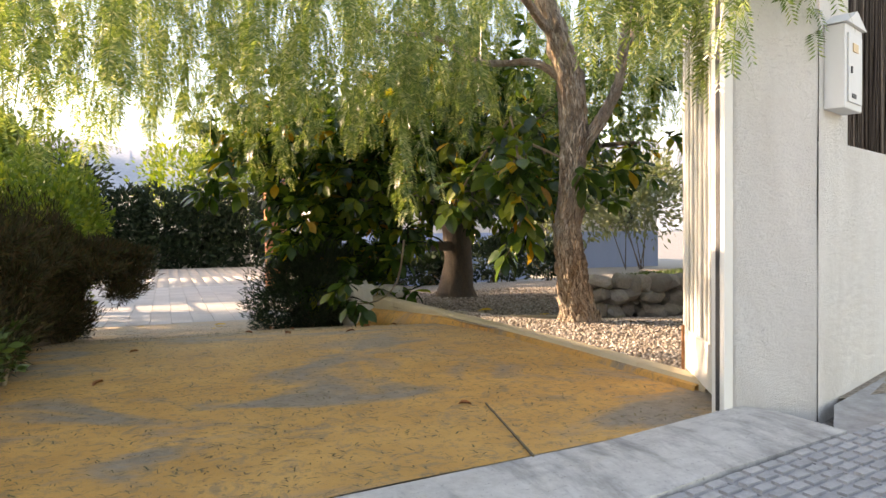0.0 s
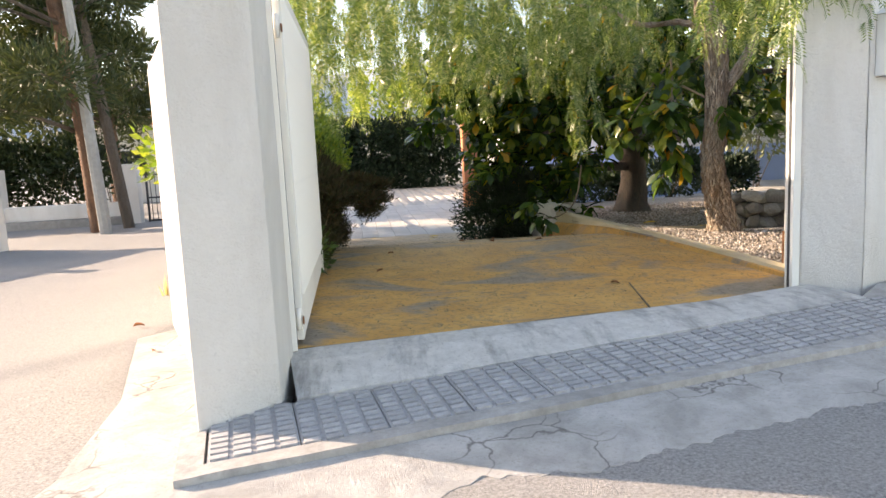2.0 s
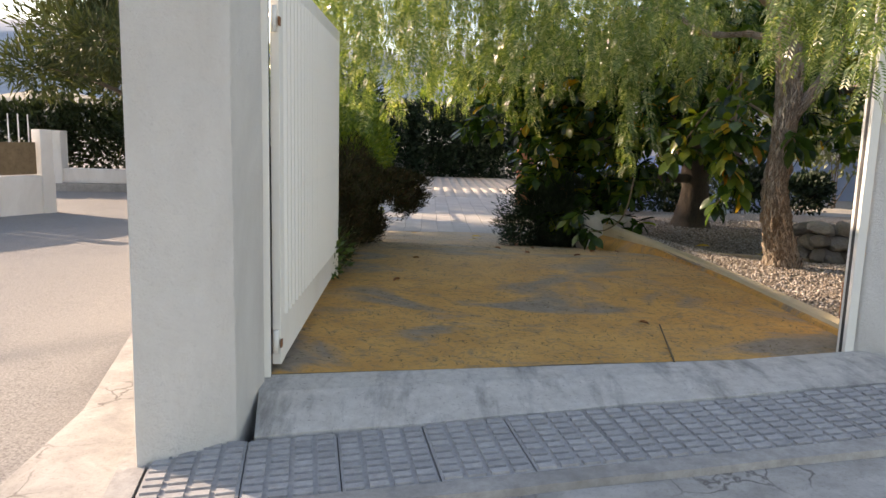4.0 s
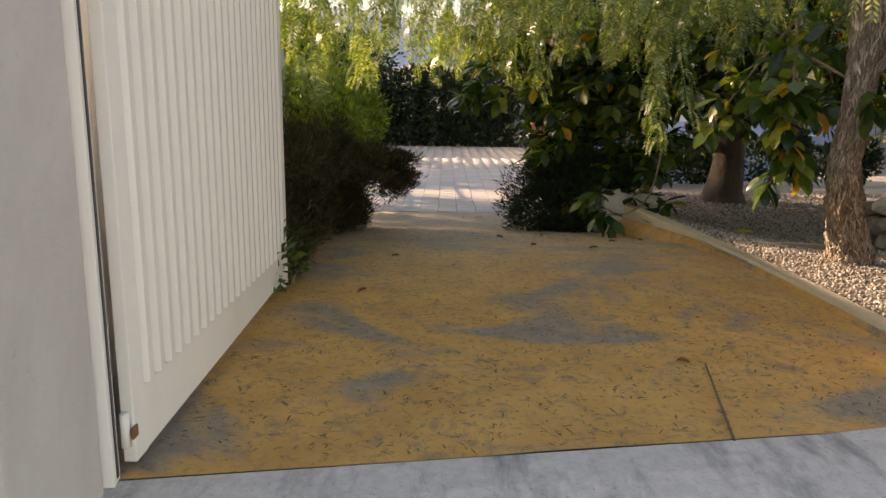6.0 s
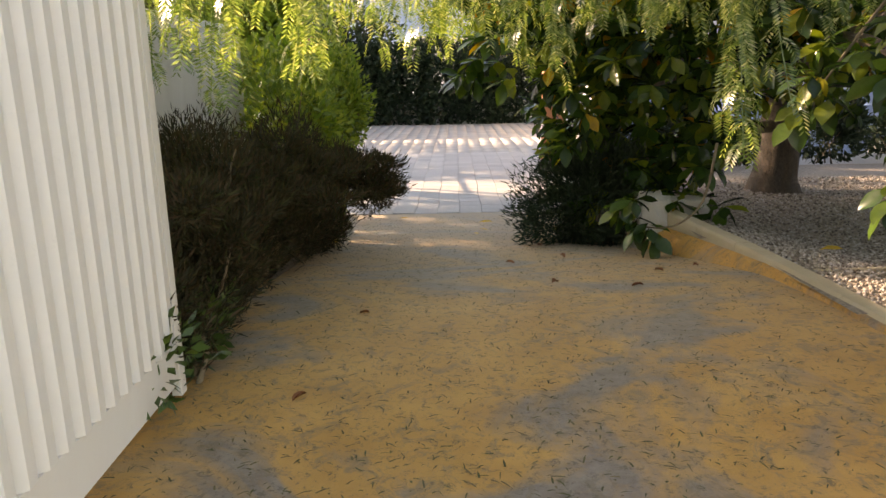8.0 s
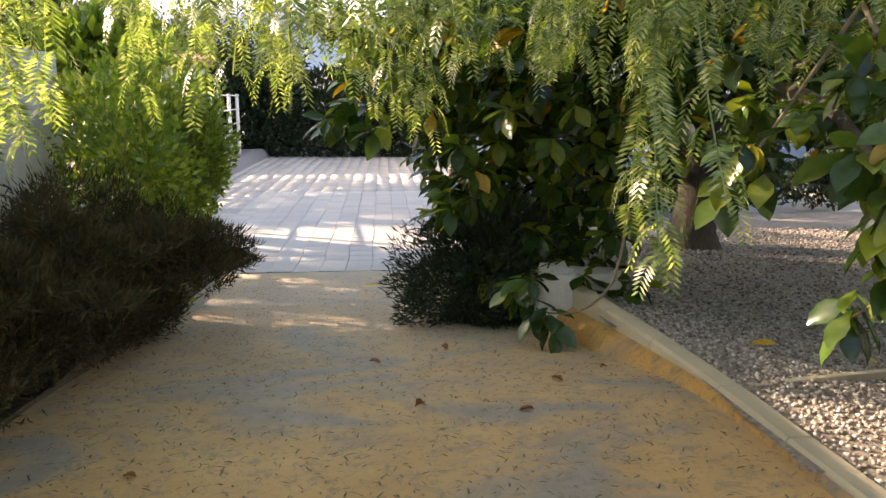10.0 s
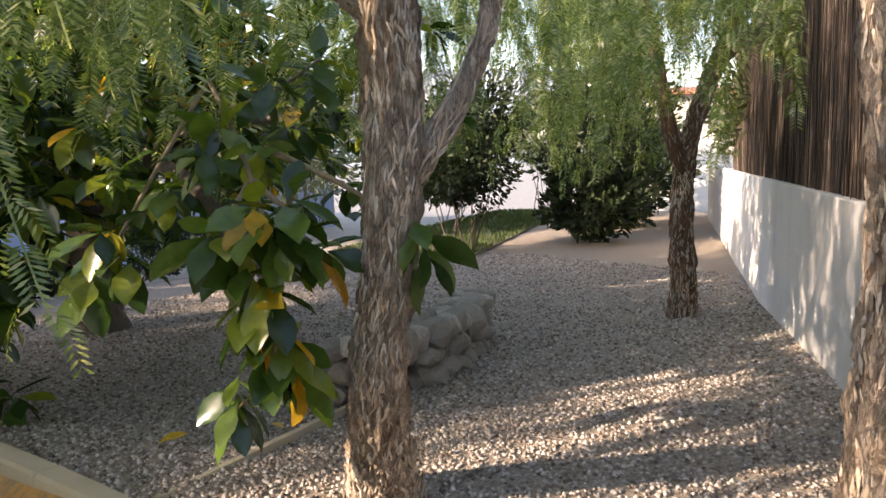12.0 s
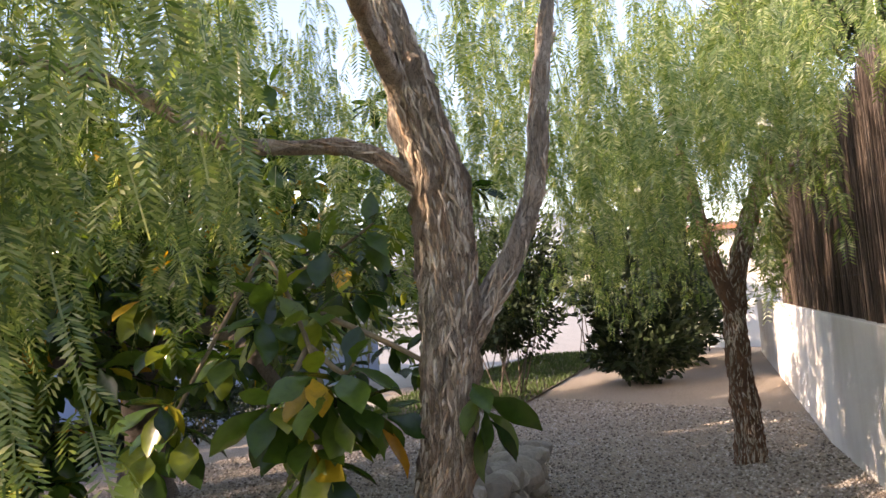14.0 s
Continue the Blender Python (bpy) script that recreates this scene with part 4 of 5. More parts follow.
def rubber_tree():
    x, y, z = 4.5, 12.4, -0.32
    g = thing("rubber_tree", x, y, z, "large rubber tree with glossy dark leaves, some yellow", "tree")
    limb("trunk", [(0, 0, -0.1), (0, 0, 0.2), (0.05, 0, 0.7), (0.0, 0.0, 1.2), (-0.1, -0.1, 1.8), (-0.2, 0, 2.8)], [0.42, 0.3, 0.24, 0.25, 0.2, 0.1], BARK_GREY, g, 20, 16, 0.12, 3)
    shoots = [[(0, 0, 1.1), (0.5, 0.1, 1.5), (1.1, 0.2, 2.0), (1.8, 0.1, 2.6)],
              [(0, 0, 1.2), (-0.8, -1.0, 1.6), (-1.7, -2.2, 1.7), (-2.6, -3.0, 1.5)],
              [(0, 0, 1.3), (-0.4, -1.8, 1.9), (-1.0, -3.6, 1.9), (-1.6, -5.2, 1.75), (-1.75, -6.0, 1.35)],
              [(0, 0, 1.3), (-1.2, -0.4, 1.7), (-2.2, -1.4, 1.7), (-3.0, -2.4, 1.2)],
              [(0, 0, 1.5), (0.4, -1.5, 2.2), (0.8, -3.0, 2.3), (0.6, -4.4, 2.2)],
              [(0, 0, 1.6), (-0.2, 0.4, 2.4), (0.1, 0.8, 3.4)],
              [(0, 0, 0.9), (-1.6, -1.3, 0.9), (-2.6, -2.6, 0.6), (-3.1, -3.5, 0.35)]]
    for i, pts in enumerate(shoots):
        n = len(pts)
        limb("limb", pts, list(np.linspace(0.09, 0.018, n)), BARK_GREY, g, 14, 8, 0.06, i)
    r = np.random.default_rng(8)
    tips = []
    # the leafy mass over the driveway's edge
    for _ in range(200):
        a, b = r.uniform(-1, 1), r.uniform(-1, 1)
        c = r.uniform(0.1, 2.5)
        px, py, pz = 1.75 + 0.95 * a, 9.55 + 0.8 * b, -0.1 + c
        if px < 0.95 and pz < 1.0 or (px < 1.35 and pz < 0.55):
            continue
        tips.append(((px - x, py - y, pz - z), (a - 0.5, b - 0.8, 0.1 + 0.2 * r.normal())))
    for _ in range(34):
        px, py, pz = r.uniform(0.15, 1.1), r.uniform(8.9, 10.3), r.uniform(1.25, 2.2)
        tips.append(((px - x, py - y, pz - z), (-0.8, -0.5, -0.2)))
    # the branch that hangs over the gravel
    hang = [((2.50, 5.92, 1.46), (0.3, -0.5, 0.5)), ((2.44, 6.08, 1.42), (-0.5, -0.4, 0.3)), ((2.36, 6.24, 1.32), (-0.8, 0.0, 0.1)), ((2.45, 6.21, 1.22), (-0.5, -0.4, -0.3)),
            ((2.53, 5.96, 1.31), (0.2, -0.6, 0.0)), ((2.74, 6.05, 1.24), (0.7, -0.3, -0.1)), ((2.46, 6.17, 1.04), (-0.4, -0.3, -0.6)), ((2.51, 6.08, 1.10), (0.2, -0.5, -0.5)),
            ((2.61, 6.15, 0.90), (0.3, -0.3, -0.7)), ((2.56, 6.20, 0.80), (-0.2, -0.2, -0.9)), ((2.66, 6.15, 0.76), (0.3, -0.3, -0.7)), ((2.53, 6.38, 0.60), (-0.2, -0.2, -0.9)),
            ((2.75, 6.75, 1.73), (-0.2, -0.5, 0.2)), ((3.03, 6.75, 1.96), (-0.2, -0.5, 0.4)), ((3.24, 6.65, 2.05), (0.2, -0.5, 0.5)), ((3.25, 6.75, 1.71), (0.3, -0.5, -0.1)), ((2.80, 6.50, 1.63), (0, -0.6, 0.1)), ((2.62, 6.68, 1.63), (-0.4, -0.4, 0.2)),
            ((2.29, 6.95, 1.30), (-0.5, -0.4, 0)), ((2.41, 6.95, 1.16), (0, -0.5, -0.3)), ((2.34, 7.2, 1.05), (-0.3, -0.4, -0.4)), ((2.93, 5.72, 1.22), (0.3, -0.2, -0.9)), ((3.0, 7.0, 1.4), (0.1, -0.5, 0)), ((2.7, 7.1, 1.45), (-0.1, -0.5, 0))]
    tips += [((a - x, b - y, c - z), d) for (a, b, c), d in hang]
    for pts in ([(3.1, 7.4, 2.0), (2.85, 6.8, 1.7), (2.62, 6.3, 1.42), (2.52, 6.1, 1.2), (2.55, 6.15, 0.85), (2.53, 6.38, 0.62)],
                [(2.7, 6.45, 1.5), (2.58, 6.1, 1.42), (2.50, 5.92, 1.46)], [(2.72, 6.5, 1.5), (2.5, 6.3, 1.4), (2.36, 6.24, 1.32)],
                [(2.8, 6.5, 1.63), (2.85, 6.0, 1.45), (2.93, 5.72, 1.25)], [(3.1, 7.4, 2.0), (2.6, 7.1, 1.5), (2.34, 7.1, 1.1)], [(2.9, 7.0, 1.8), (3.1, 6.85, 1.9), (3.24, 6.65, 2.05)]):
        limb("limb", [(a - x, b - y, c - z) for a, b, c in pts], list(np.linspace(0.014, 0.005, len(pts))), TWIG, g, 14, 6)
    for _ in range(85):
        px, py, pz = r.uniform(2.4, 5.2), r.uniform(7.3, 9.6), r.uniform(1.15, 3.3)
        tips.append(((px - x, py - y, pz - z), (r.normal(), -0.8, -0.1)))
    # a low spray of leaves before the kerb's end
    tips += [((1.62 - x, 8.35 - y, 0.05 - z), (-0.2, -0.6, -0.6)), ((1.75 - x, 8.25 - y, 0.0 - z), (0.2, -0.5, -0.7)), ((1.5 - x, 8.5 - y, 0.2 - z), (-0.6, -0.4, -0.2)), ((1.6 - x, 8.4 - y, 0.3 - z), (-0.3, -0.6, 0.1))]
    limb("limb", [(2.3 - x, 8.5 - y, 0.75 - z), (2.15 - x, 8.3 - y, 0.3 - z), (1.9 - x, 8.25 - y, 0.1 - z), (1.65 - x, 8.35 - y, 0.08 - z)], [0.012, 0.01, 0.008, 0.006], TWIG, g, 10, 6)
    places, turns = rosettes(r, tips, 9)
    near_n = min(300, len(places))
    order = np.argsort([(p[0] + x - 1.0) ** 2 + (p[1] + y - 4.0) ** 2 for p in places])
    for i in order[:near_n]:
        ob = part("leaf", YELLOW_MESH if r.random() < 0.02 else FICUS_MESH, parent=g)
        s = r.uniform(0.8, 1.25)
        ob.matrix_basis = Matrix.Translation(places[i]) @ Matrix(turns[i].tolist()).to_4x4() @ Matrix.Scale(s, 4)
    rest = order[near_n:]
    tips = []
    for cx, cy, cz, rx, ry, rz, n in ((4.3, 12.2, 2.3, 2.4, 2.0, 1.5, 420), (3.0, 10.8, 1.7, 1.5, 1.4, 1.2, 150), (3.4, 9.3, 2.5, 1.6, 1.4, 0.8, 100), (5.6, 11.0, 2.4, 1.7, 1.6, 1.3, 110), (2.0, 10.6, 1.0, 0.9, 0.7, 1.2, 110), (6.8, 12.0, 2.3, 1.4, 1.4, 1.2, 70), (1.6, 10.4, 2.4, 1.4, 0.9, 0.7, 80)):
        p, d = blob_points(r, n, (cx - x, cy - y, cz - z), (rx, ry, rz), 0.5)
        keep = p[:, 2] > 0.75 + 0.3 * (p[:, 0] + x > 4.6)
        tips += list(zip(p[keep], d[keep] + (0, -0.3, 0)))
    p2, t2 = rosettes(r, tips, 8)
    allp, allt = np.concatenate([places[rest], p2]), np.concatenate([turns[rest], t2])
    me = scatter("crown", FL_V, FL_T, allp, allt, r.uniform(0.85, 1.3, len(allp)), FICUS)
    me.shade_smooth()
    tagged(part("crown", me, parent=g), "glossy dark green leaves with some yellow ones", "", "", "stuff")


rubber_tree()


def shrub(name, x, y, z, label, mat, blobs, leaf, size, seed, n, stems=8, category="shrub", up=0.4, stem_mat=None, group=""):
    """Stems and many small leaves in uneven clumps."""
    g = thing(name, x, y, z, label, category, group)
    r = np.random.default_rng(seed)
    per = n // len(blobs)
    ps, ds = [], []
    for c, s in blobs:
        p, d = blob_points(r, per, c, s)
        ps.append(p)
        ds.append(d)
    p, d = np.concatenate(ps), np.concatenate(ds)
    keep = p[:, 2] > 0.02
    p, d = p[keep], d[keep]
    d = d + (0, 0, up)
    v, t = leaf
    me = scatter("foliage", v, t, p, facing(r, d, 0.55), r.uniform(0.7, 1.3, len(p)) * size, mat)
    tagged(part("foliage", me, parent=g), "", "", "", "stuff")
    for i in range(stems):
        c, s = blobs[i % len(blobs)]
        a = r.uniform(0, 6.28)
        tip = (c[0] + math.cos(a) * s[0] * 0.6, c[1] + math.sin(a) * s[1] * 0.6, c[2] + s[2] * r.uniform(-0.1, 0.6))
        foot = (c[0] * 0.55 + r.uniform(-0.1, 0.1), c[1] * 0.55 + r.uniform(-0.1, 0.1), -0.03)
        mid = ((tip[0] + foot[0]) / 2 + r.uniform(-0.08, 0.08), (tip[1] + foot[1]) / 2 + r.uniform(-0.08, 0.08), tip[2] * 0.5)
        limb("stem", [foot, mid, tip], [0.018, 0.012, 0.004], stem_mat or TWIG, g, 8, 6)
    return g


SPR, LF = (SPRIG_V, SPRIG_T), (LEAF_V, LEAF_T)
heath_at = [(-1.45, 5.75, 0.62), (-1.5, 6.55, 0.68), (-1.5, 7.4, 0.72), (-1.45, 8.2, 0.70), (-1.4, 9.0, 0.62)]
for i, (hx, hy, hh) in enumerate(heath_at):
    hz = drive_z(hy) + 0.02
    hh *= 1.08
    rh = np.random.default_rng(150 + i)
    clumps = [((rh.uniform(-0.3, 0.38), rh.uniform(-0.45, 0.45), hh * rh.uniform(0.3, 1.25)), (rh.uniform(0.13, 0.26), rh.uniform(0.13, 0.28), rh.uniform(0.16, 0.34))) for _ in range(20)]
    clumps += [((0.0, 0, hh * 0.55), (0.42, 0.5, hh * 0.5))] + [((dx_, dy_, hh * 0.36), (0.36, 0.34, hh * 0.36)) for dx_ in (0.0, 0.2) for dy_ in (-0.28, 0.05, 0.3)]
    for _ in range((2, 5, 9, 10, 7)[i]):
        out = rh.uniform(0.35, (0.5, 0.6, 0.8, 0.95, 0.85)[i])
        clumps.append(((out, rh.uniform(-0.4, 0.4), hh * rh.uniform(0.75, 1.25) - 0.25 * (out - 0.35)), (rh.uniform(0.14, 0.24), rh.uniform(0.10, 0.18), rh.uniform(0.06, 0.13))))
    shrub("heath_shrub", hx, hy, hz, "brownish woody heath shrub spilling over the driveway edge", HEATH,
          clumps, SPR, 0.062, 50 + i, 24000, 26, up=0.9, group="heath shrubs along the wall")
shrub("bright_shrub", -1.5, 10.2, -0.4, "lush yellow-green shrub by the white wall", BRIGHT,
      [((0, 0, 0.95), (0.6, 0.8, 0.8)), ((-0.1, 0.6, 1.4), (0.6, 0.8, 0.6)), ((0.1, -0.5, 1.3), (0.5, 0.6, 0.6)), ((-0.4, 0.2, 1.7), (0.5, 0.8, 0.45))], LF, 0.09, 61, 5200, 10)
shrub("bright_shrub", -1.55, 10.9, -0.42, "tall yellow-green shrub at the end of the white wall", BRIGHT,
      [((0, 0.1, 1.9), (0.5, 0.6, 0.6)), ((0.1, 0.5, 1.5), (0.55, 0.5, 0.7)), ((0.35, 0.1, 1.4), (0.35, 0.4, 0.5))], LF, 0.08, 62, 5200, 6)
shrub("bright_shrub", -1.72, 11.4, -0.4, "bushy green shrub at the end of the wall", BRIGHT,
      [((0, 0, 0.8), (0.55, 0.6, 0.8)), ((0, 0.3, 1.5), (0.5, 0.5, 0.55)), ((0.25, -0.3, 1.2), (0.4, 0.4, 0.6))], LF, 0.09, 68, 4200, 8)
shrub("ivy_plant", -1.2, 5.25, 0.02, "low broad-leaved green plant at the driveway edge", IVY,
      [((0, 0, 0.2), (0.22, 0.35, 0.22)), ((0.05, 0.45, 0.15), (0.16, 0.25, 0.16))], LF, 0.085, 63, 420, 6, "plant")
shrub("rosemary_bush", 1.38, 9.45, drive_z(9.5), "dense dark green clipped rosemary bush", DARKSH,
      [((0, 0, 0.42), (0.56, 0.52, 0.52)), ((0.12, 0.1, 0.62), (0.45, 0.45, 0.40)), ((-0.1, -0.1, 0.25), (0.52, 0.46, 0.34)), ((0.35, 0.0, 0.4), (0.4, 0.4, 0.5))], SPR, 0.085, 64, 26000, 8)
shrub("dark_tree", 12.6, 13.6, -0.28, "round-crowned dark evergreen tree on the lawn", CONIFER,
      [((0, 0, 1.9), (1.2, 1.2, 1.0)), ((0.2, -0.2, 2.7), (1.0, 1.0, 0.9)), ((-0.4, 0.2, 1.5), (0.8, 0.8, 0.5))], LF, 0.16, 65, 7000, 9, "tree", 0.2, BARK_GREY)
shrub("cypress", 15.0, 12.0, -0.3, "dark dense conifer beside the gravel path", CONIFER,
      [((0, 0, 0.9), (1.0, 1.0, 0.8)), ((0, 0, 2.2), (1.1, 1.1, 1.4)), ((0, 0, 4.0), (1.0, 1.0, 1.7))], LF, 0.2, 66, 9500, 4, "tree", 0.5, BARK_GREY)
shrub("cypress", 18.2, 12.9, -0.3, "dark dense conifer by the street wall", CONIFER,
      [((0, 0, 1.2), (1.1, 1.1, 1.2)), ((0, 0, 3.2), (1.0, 1.0, 1.9))], LF, 0.22, 67, 5000, 4, "tree", 0.5, BARK_GREY)
for i, (ox, oy, oh) in enumerate(((17.0, 17.5, 1.9), (21, 15.2, 2.2), (13.5, 19.5, 2.0), (23.0, 18.5, 2.6), (18.5, 21.0, 2.4), (10.5, 18.5, 2.0), (20.0, 13.2, 1.7))):
    shrub("olive_tree", ox, oy, -0.4, "silvery green olive tree in the garden", OLIVE,
          [((0, 0, oh), (1.5, 1.5, 1.0)), ((0.5, 0.3, oh + 0.8), (1.1, 1.1, 0.8)), ((-0.7, 0.2, oh + 0.3), (1.0, 1.0, 0.8))], LF, 0.2, 70 + i, 3600, 7, "tree", 0.2, BARK_GREY, "olive trees")
for i, (ox, oy, oh) in enumerate(((3.6, 15.0, 0.75), (5.2, 15.6, 0.55), (6.8, 15.9, 0.85), (8.4, 16.2, 0.7))):
    shrub("garden_shrub", ox, oy, -0.36, "dark rounded shrub behind the gravel bed", DARKSH, [((0, 0, oh * 0.6), (0.8, 0.6, oh * 0.6)), ((0.3, 0, oh * 0.9), (0.5, 0.5, oh * 0.4))], LF, 0.13, 110 + i, 2600, 5, group="dark garden shrubs")
shrub("courtyard_hedge", -1.5, 29.6, -0.46, "dark green hedge at the end of the courtyard", DARKSH,
      [((x, 0, z), (1.1, 0.6, 0.8)) for x in (-3.0, -1.6, -0.2, 1.2, 2.6, 4.0) for z in (0.6, 1.5, 2.2)], LF, 0.22, 75, 22000, 10, "hedge")
for i, (ox, oy, oh, sz) in enumerate(((-2.9, 12.9, 2.2, 0.7), (-4.6, 31.0, 2.4, 1.9), (-7.5, 33.5, 3.0, 2.2), (1.5, 33.5, 3.2, 2.4), (6.0, 34.5, 3.6, 2.6), (-9.5, 24.0, 3.2, 2.4))):
    shrub("garden_tree", ox, oy, -0.46, "leafy green tree beyond the courtyard", (BRIGHT, CONIFER, PINE)[i % 3],
          [((0, 0, oh), (sz, sz, sz * 0.7)), ((sz * 0.4, 0.2, oh + sz * 0.5), (sz * 0.8, sz * 0.8, sz * 0.6)), ((-sz * 0.4, 0, oh + sz * 0.2), (sz * 0.8, sz * 0.8, sz * 0.6))], LF, 0.24, 80 + i, 4200, 7, "tree", 0.2, BARK_GREY, "trees beyond the courtyard")


# ---- stones, walls and the far garden ----
def stone_mesh(seed, flat=0.75):
    bm_ = bmesh.new()
    bmesh.ops.create_icosphere(bm_, subdivisions=2, radius=0.5)
    for v in bm_.verts:
        n = noise.noise(v.co * 2.1 + Vector((seed * 3.1, 0, 0)))
        q = Vector([math.copysign(abs(c * 2) ** 0.7 / 2, c) for c in v.co])
        v.co = q * (1 + 0.28 * n)
        v.co.z *= flat
    me = bpy.data.meshes.new("stone")
    bm_.to_mesh(me)
    bm_.free()
    me.materials.append(ROCK)
    return me


STONES = [stone_mesh(i) for i in range(5)]


def stone_wall():
    g = thing("dry_stone_wall", 5.6, 8.1, -0.12, "low dry-stone wall of pale rounded rocks in the gravel", "stone wall")
    r = np.random.default_rng(12)
    line = [(4.3, 7.78), (5.0, 7.85), (5.7, 8.12), (6.4, 8.45), (7.0, 8.85)]
    total = 0
    for course in range(3):
        d = 0.0
        while d < 3.0:
            f = d / 3.0 * (len(line) - 1)
            i = min(int(f), len(line) - 2)
            a, b = np.array(line[i]), np.array(line[i + 1])
            p = a + (b - a) * (f - i)
            w = r.uniform(0.14, 0.33)
            for row in (-0.11, 0.11):
                ob = part("stone", STONES[total % 5], parent=g)
                q = p + np.array([-0.35, 0.94]) * row
                zz = gravel_z(*q) + 0.07 + course * 0.165 + r.uniform(-0.03, 0.03)
                q = q + r.uniform(-0.05, 0.05, 2)
                ob.matrix_basis = pose(q[0] - 5.6, q[1] - 8.1, zz + 0.12, r.uniform(-25, 25), r.uniform(-25, 25), r.uniform(0, 360)) @ Matrix.Diagonal((w * 1.1, w * r.uniform(0.8, 1.2), r.uniform(0.2, 0.3), 1))
                total += 1
            d += w * 0.93


stone_wall()


def kerb_end_rock():
    g = thing("painted_rock", 1.93, 9.02, drive_z(9.0), "rough whitewashed rock at the end of the kerb", "rock")
    for nm, lo, size, rot in (("rock", (0, 0, 0.19), (0.34, 0.34, 0.56), 8), ("flat_stone", (0.3, 0.06, 0.375), (0.46, 0.26, 0.14), -14)):
        bm_ = bmesh.new()
        bmesh.ops.create_cube(bm_, size=1)
        bmesh.ops.subdivide_edges(bm_, edges=list(bm_.edges), cuts=5, use_grid_fill=True)
        for v in bm_.verts:
            v.co *= 1 - 0.16 * max(v.co.length - 0.55, 0) / 0.3
            v.co += v.co.normalized() * 0.22 * noise.noise(v.co * 2.6 + Vector((rot, 0, 0)))
            v.co += v.co.normalized() * 0.07 * noise.noise(v.co * 7)
        ob = part(nm, bm_, WHITE, g)
        ob.matrix_basis = pose(*lo, 0, 0, rot) @ Matrix.Diagonal((*size, 1))


kerb_end_rock()
structure("trim_2", prism_bm([(2.52, 7.13), (2.54, 7.09), (4.33, 7.70), (4.31, 7.74)], -0.25, [0.035, 0.035, -0.115, -0.115], 0.006), CURB, "thin concrete edging strip across the gravel")
structure("trim_1", prism_bm([(1.075, 3.16), (1.082, 3.157), (1.257, 3.98), (1.252, 3.982)], -0.02, 0.0085), JOINT_DARK, "dark open joint across the ochre concrete")


def brush_fence():
    g = thing("brushwood_screen", 9.0, 6.1, 1.26, "dark brushwood screen standing on the white street wall", "fence")
    r = np.random.default_rng(4)
    n = 17000
    f = r.uniform(0, 1, n)
    base = np.array((2.97, 3.385)) + f[:, None] * (np.array((15.2, 8.87)) - np.array((2.97, 3.385)))
    off = r.normal(0, 0.03, n) + 0.09
    x, y = base[:, 0] - W_DIR.y * off, base[:, 1] + W_DIR.x * off
    top = 1.42 + 0.98 * f + 0.22 * np.sin(f * 31) * np.sin(f * 13) + r.normal(0, 0.09, n)
    v = [(-0.5, -0.3, 0), (0.5, -0.3, 0), (0, 0.5, 0), (-0.2, -0.2, 1), (0.2, -0.2, 1), (0, 0.2, 1)]
    t = [(0, 1, 4), (0, 4, 3), (1, 2, 5), (1, 5, 4), (2, 0, 3), (2, 3, 5), (3, 4, 5)]
    w = r.uniform(0.005, 0.012, n)
    me = scatter("brush", v, t, np.stack([x - 9.0, y - 6.1, np.zeros(n) + 0.002], -1), rots(r, n, 0.03), np.stack([w, w, top], -1), BRUSH)
    tagged(part("brush", me, parent=g), "bundled dark heather sticks", "", "", "stuff")
    for z in (0.4, 1.1):
        a, b = (2.97, 3.385), (15.2, 8.87)
        limb("wire", [(a[0] - 9.0 - 0.06, a[1] - 6.1 + 0.13, z), (b[0] - 9.0 - 0.06, b[1] - 6.1 + 0.13, z)], [0.006, 0.006], IRON, g, 2, 5)


brush_fence()

# lawn
LAWN = [(9.2, 13.0), (11.4, 12.5), (17.0, 14.9), (22.8, 17.4), (21.5, 19.5), (14, 17.0), (9.6, 15.0)]
structure("floor", prism_bm(LAWN, -0.5, -0.268), SOIL, "earth under the lawn")


def in_poly(x, y, poly):
    c = False
    for (x0, y0), (x1, y1) in zip(poly, poly[1:] + poly[:1]):
        if (y0 > y) != (y1 > y) and x < (x1 - x0) * (y - y0) / (y1 - y0) + x0:
            c = not c
    return c


r4 = np.random.default_rng(40)
pts = [p for p in np.stack([r4.uniform(9, 23, 26000), r4.uniform(12.4, 19.6, 26000)], -1) if in_poly(p[0], p[1], LAWN)]
pts = np.array(pts)
lv = [(-0.012, 0, 0), (0.012, 0, 0), (0.0, 0.02, 1)]
me = scatter("lawn", lv, [(0, 1, 2)], np.c_[pts, np.full(len(pts), -0.27)], rots(r4, len(pts), 0.4), np.stack([np.ones(len(pts)) * 1.5, np.ones(len(pts)), r4.uniform(0.05, 0.11, len(pts))], -1), GRASS)
tagged(part("lawn", me), "short green lawn beside the gravel path", "lawn", "", "stuff")


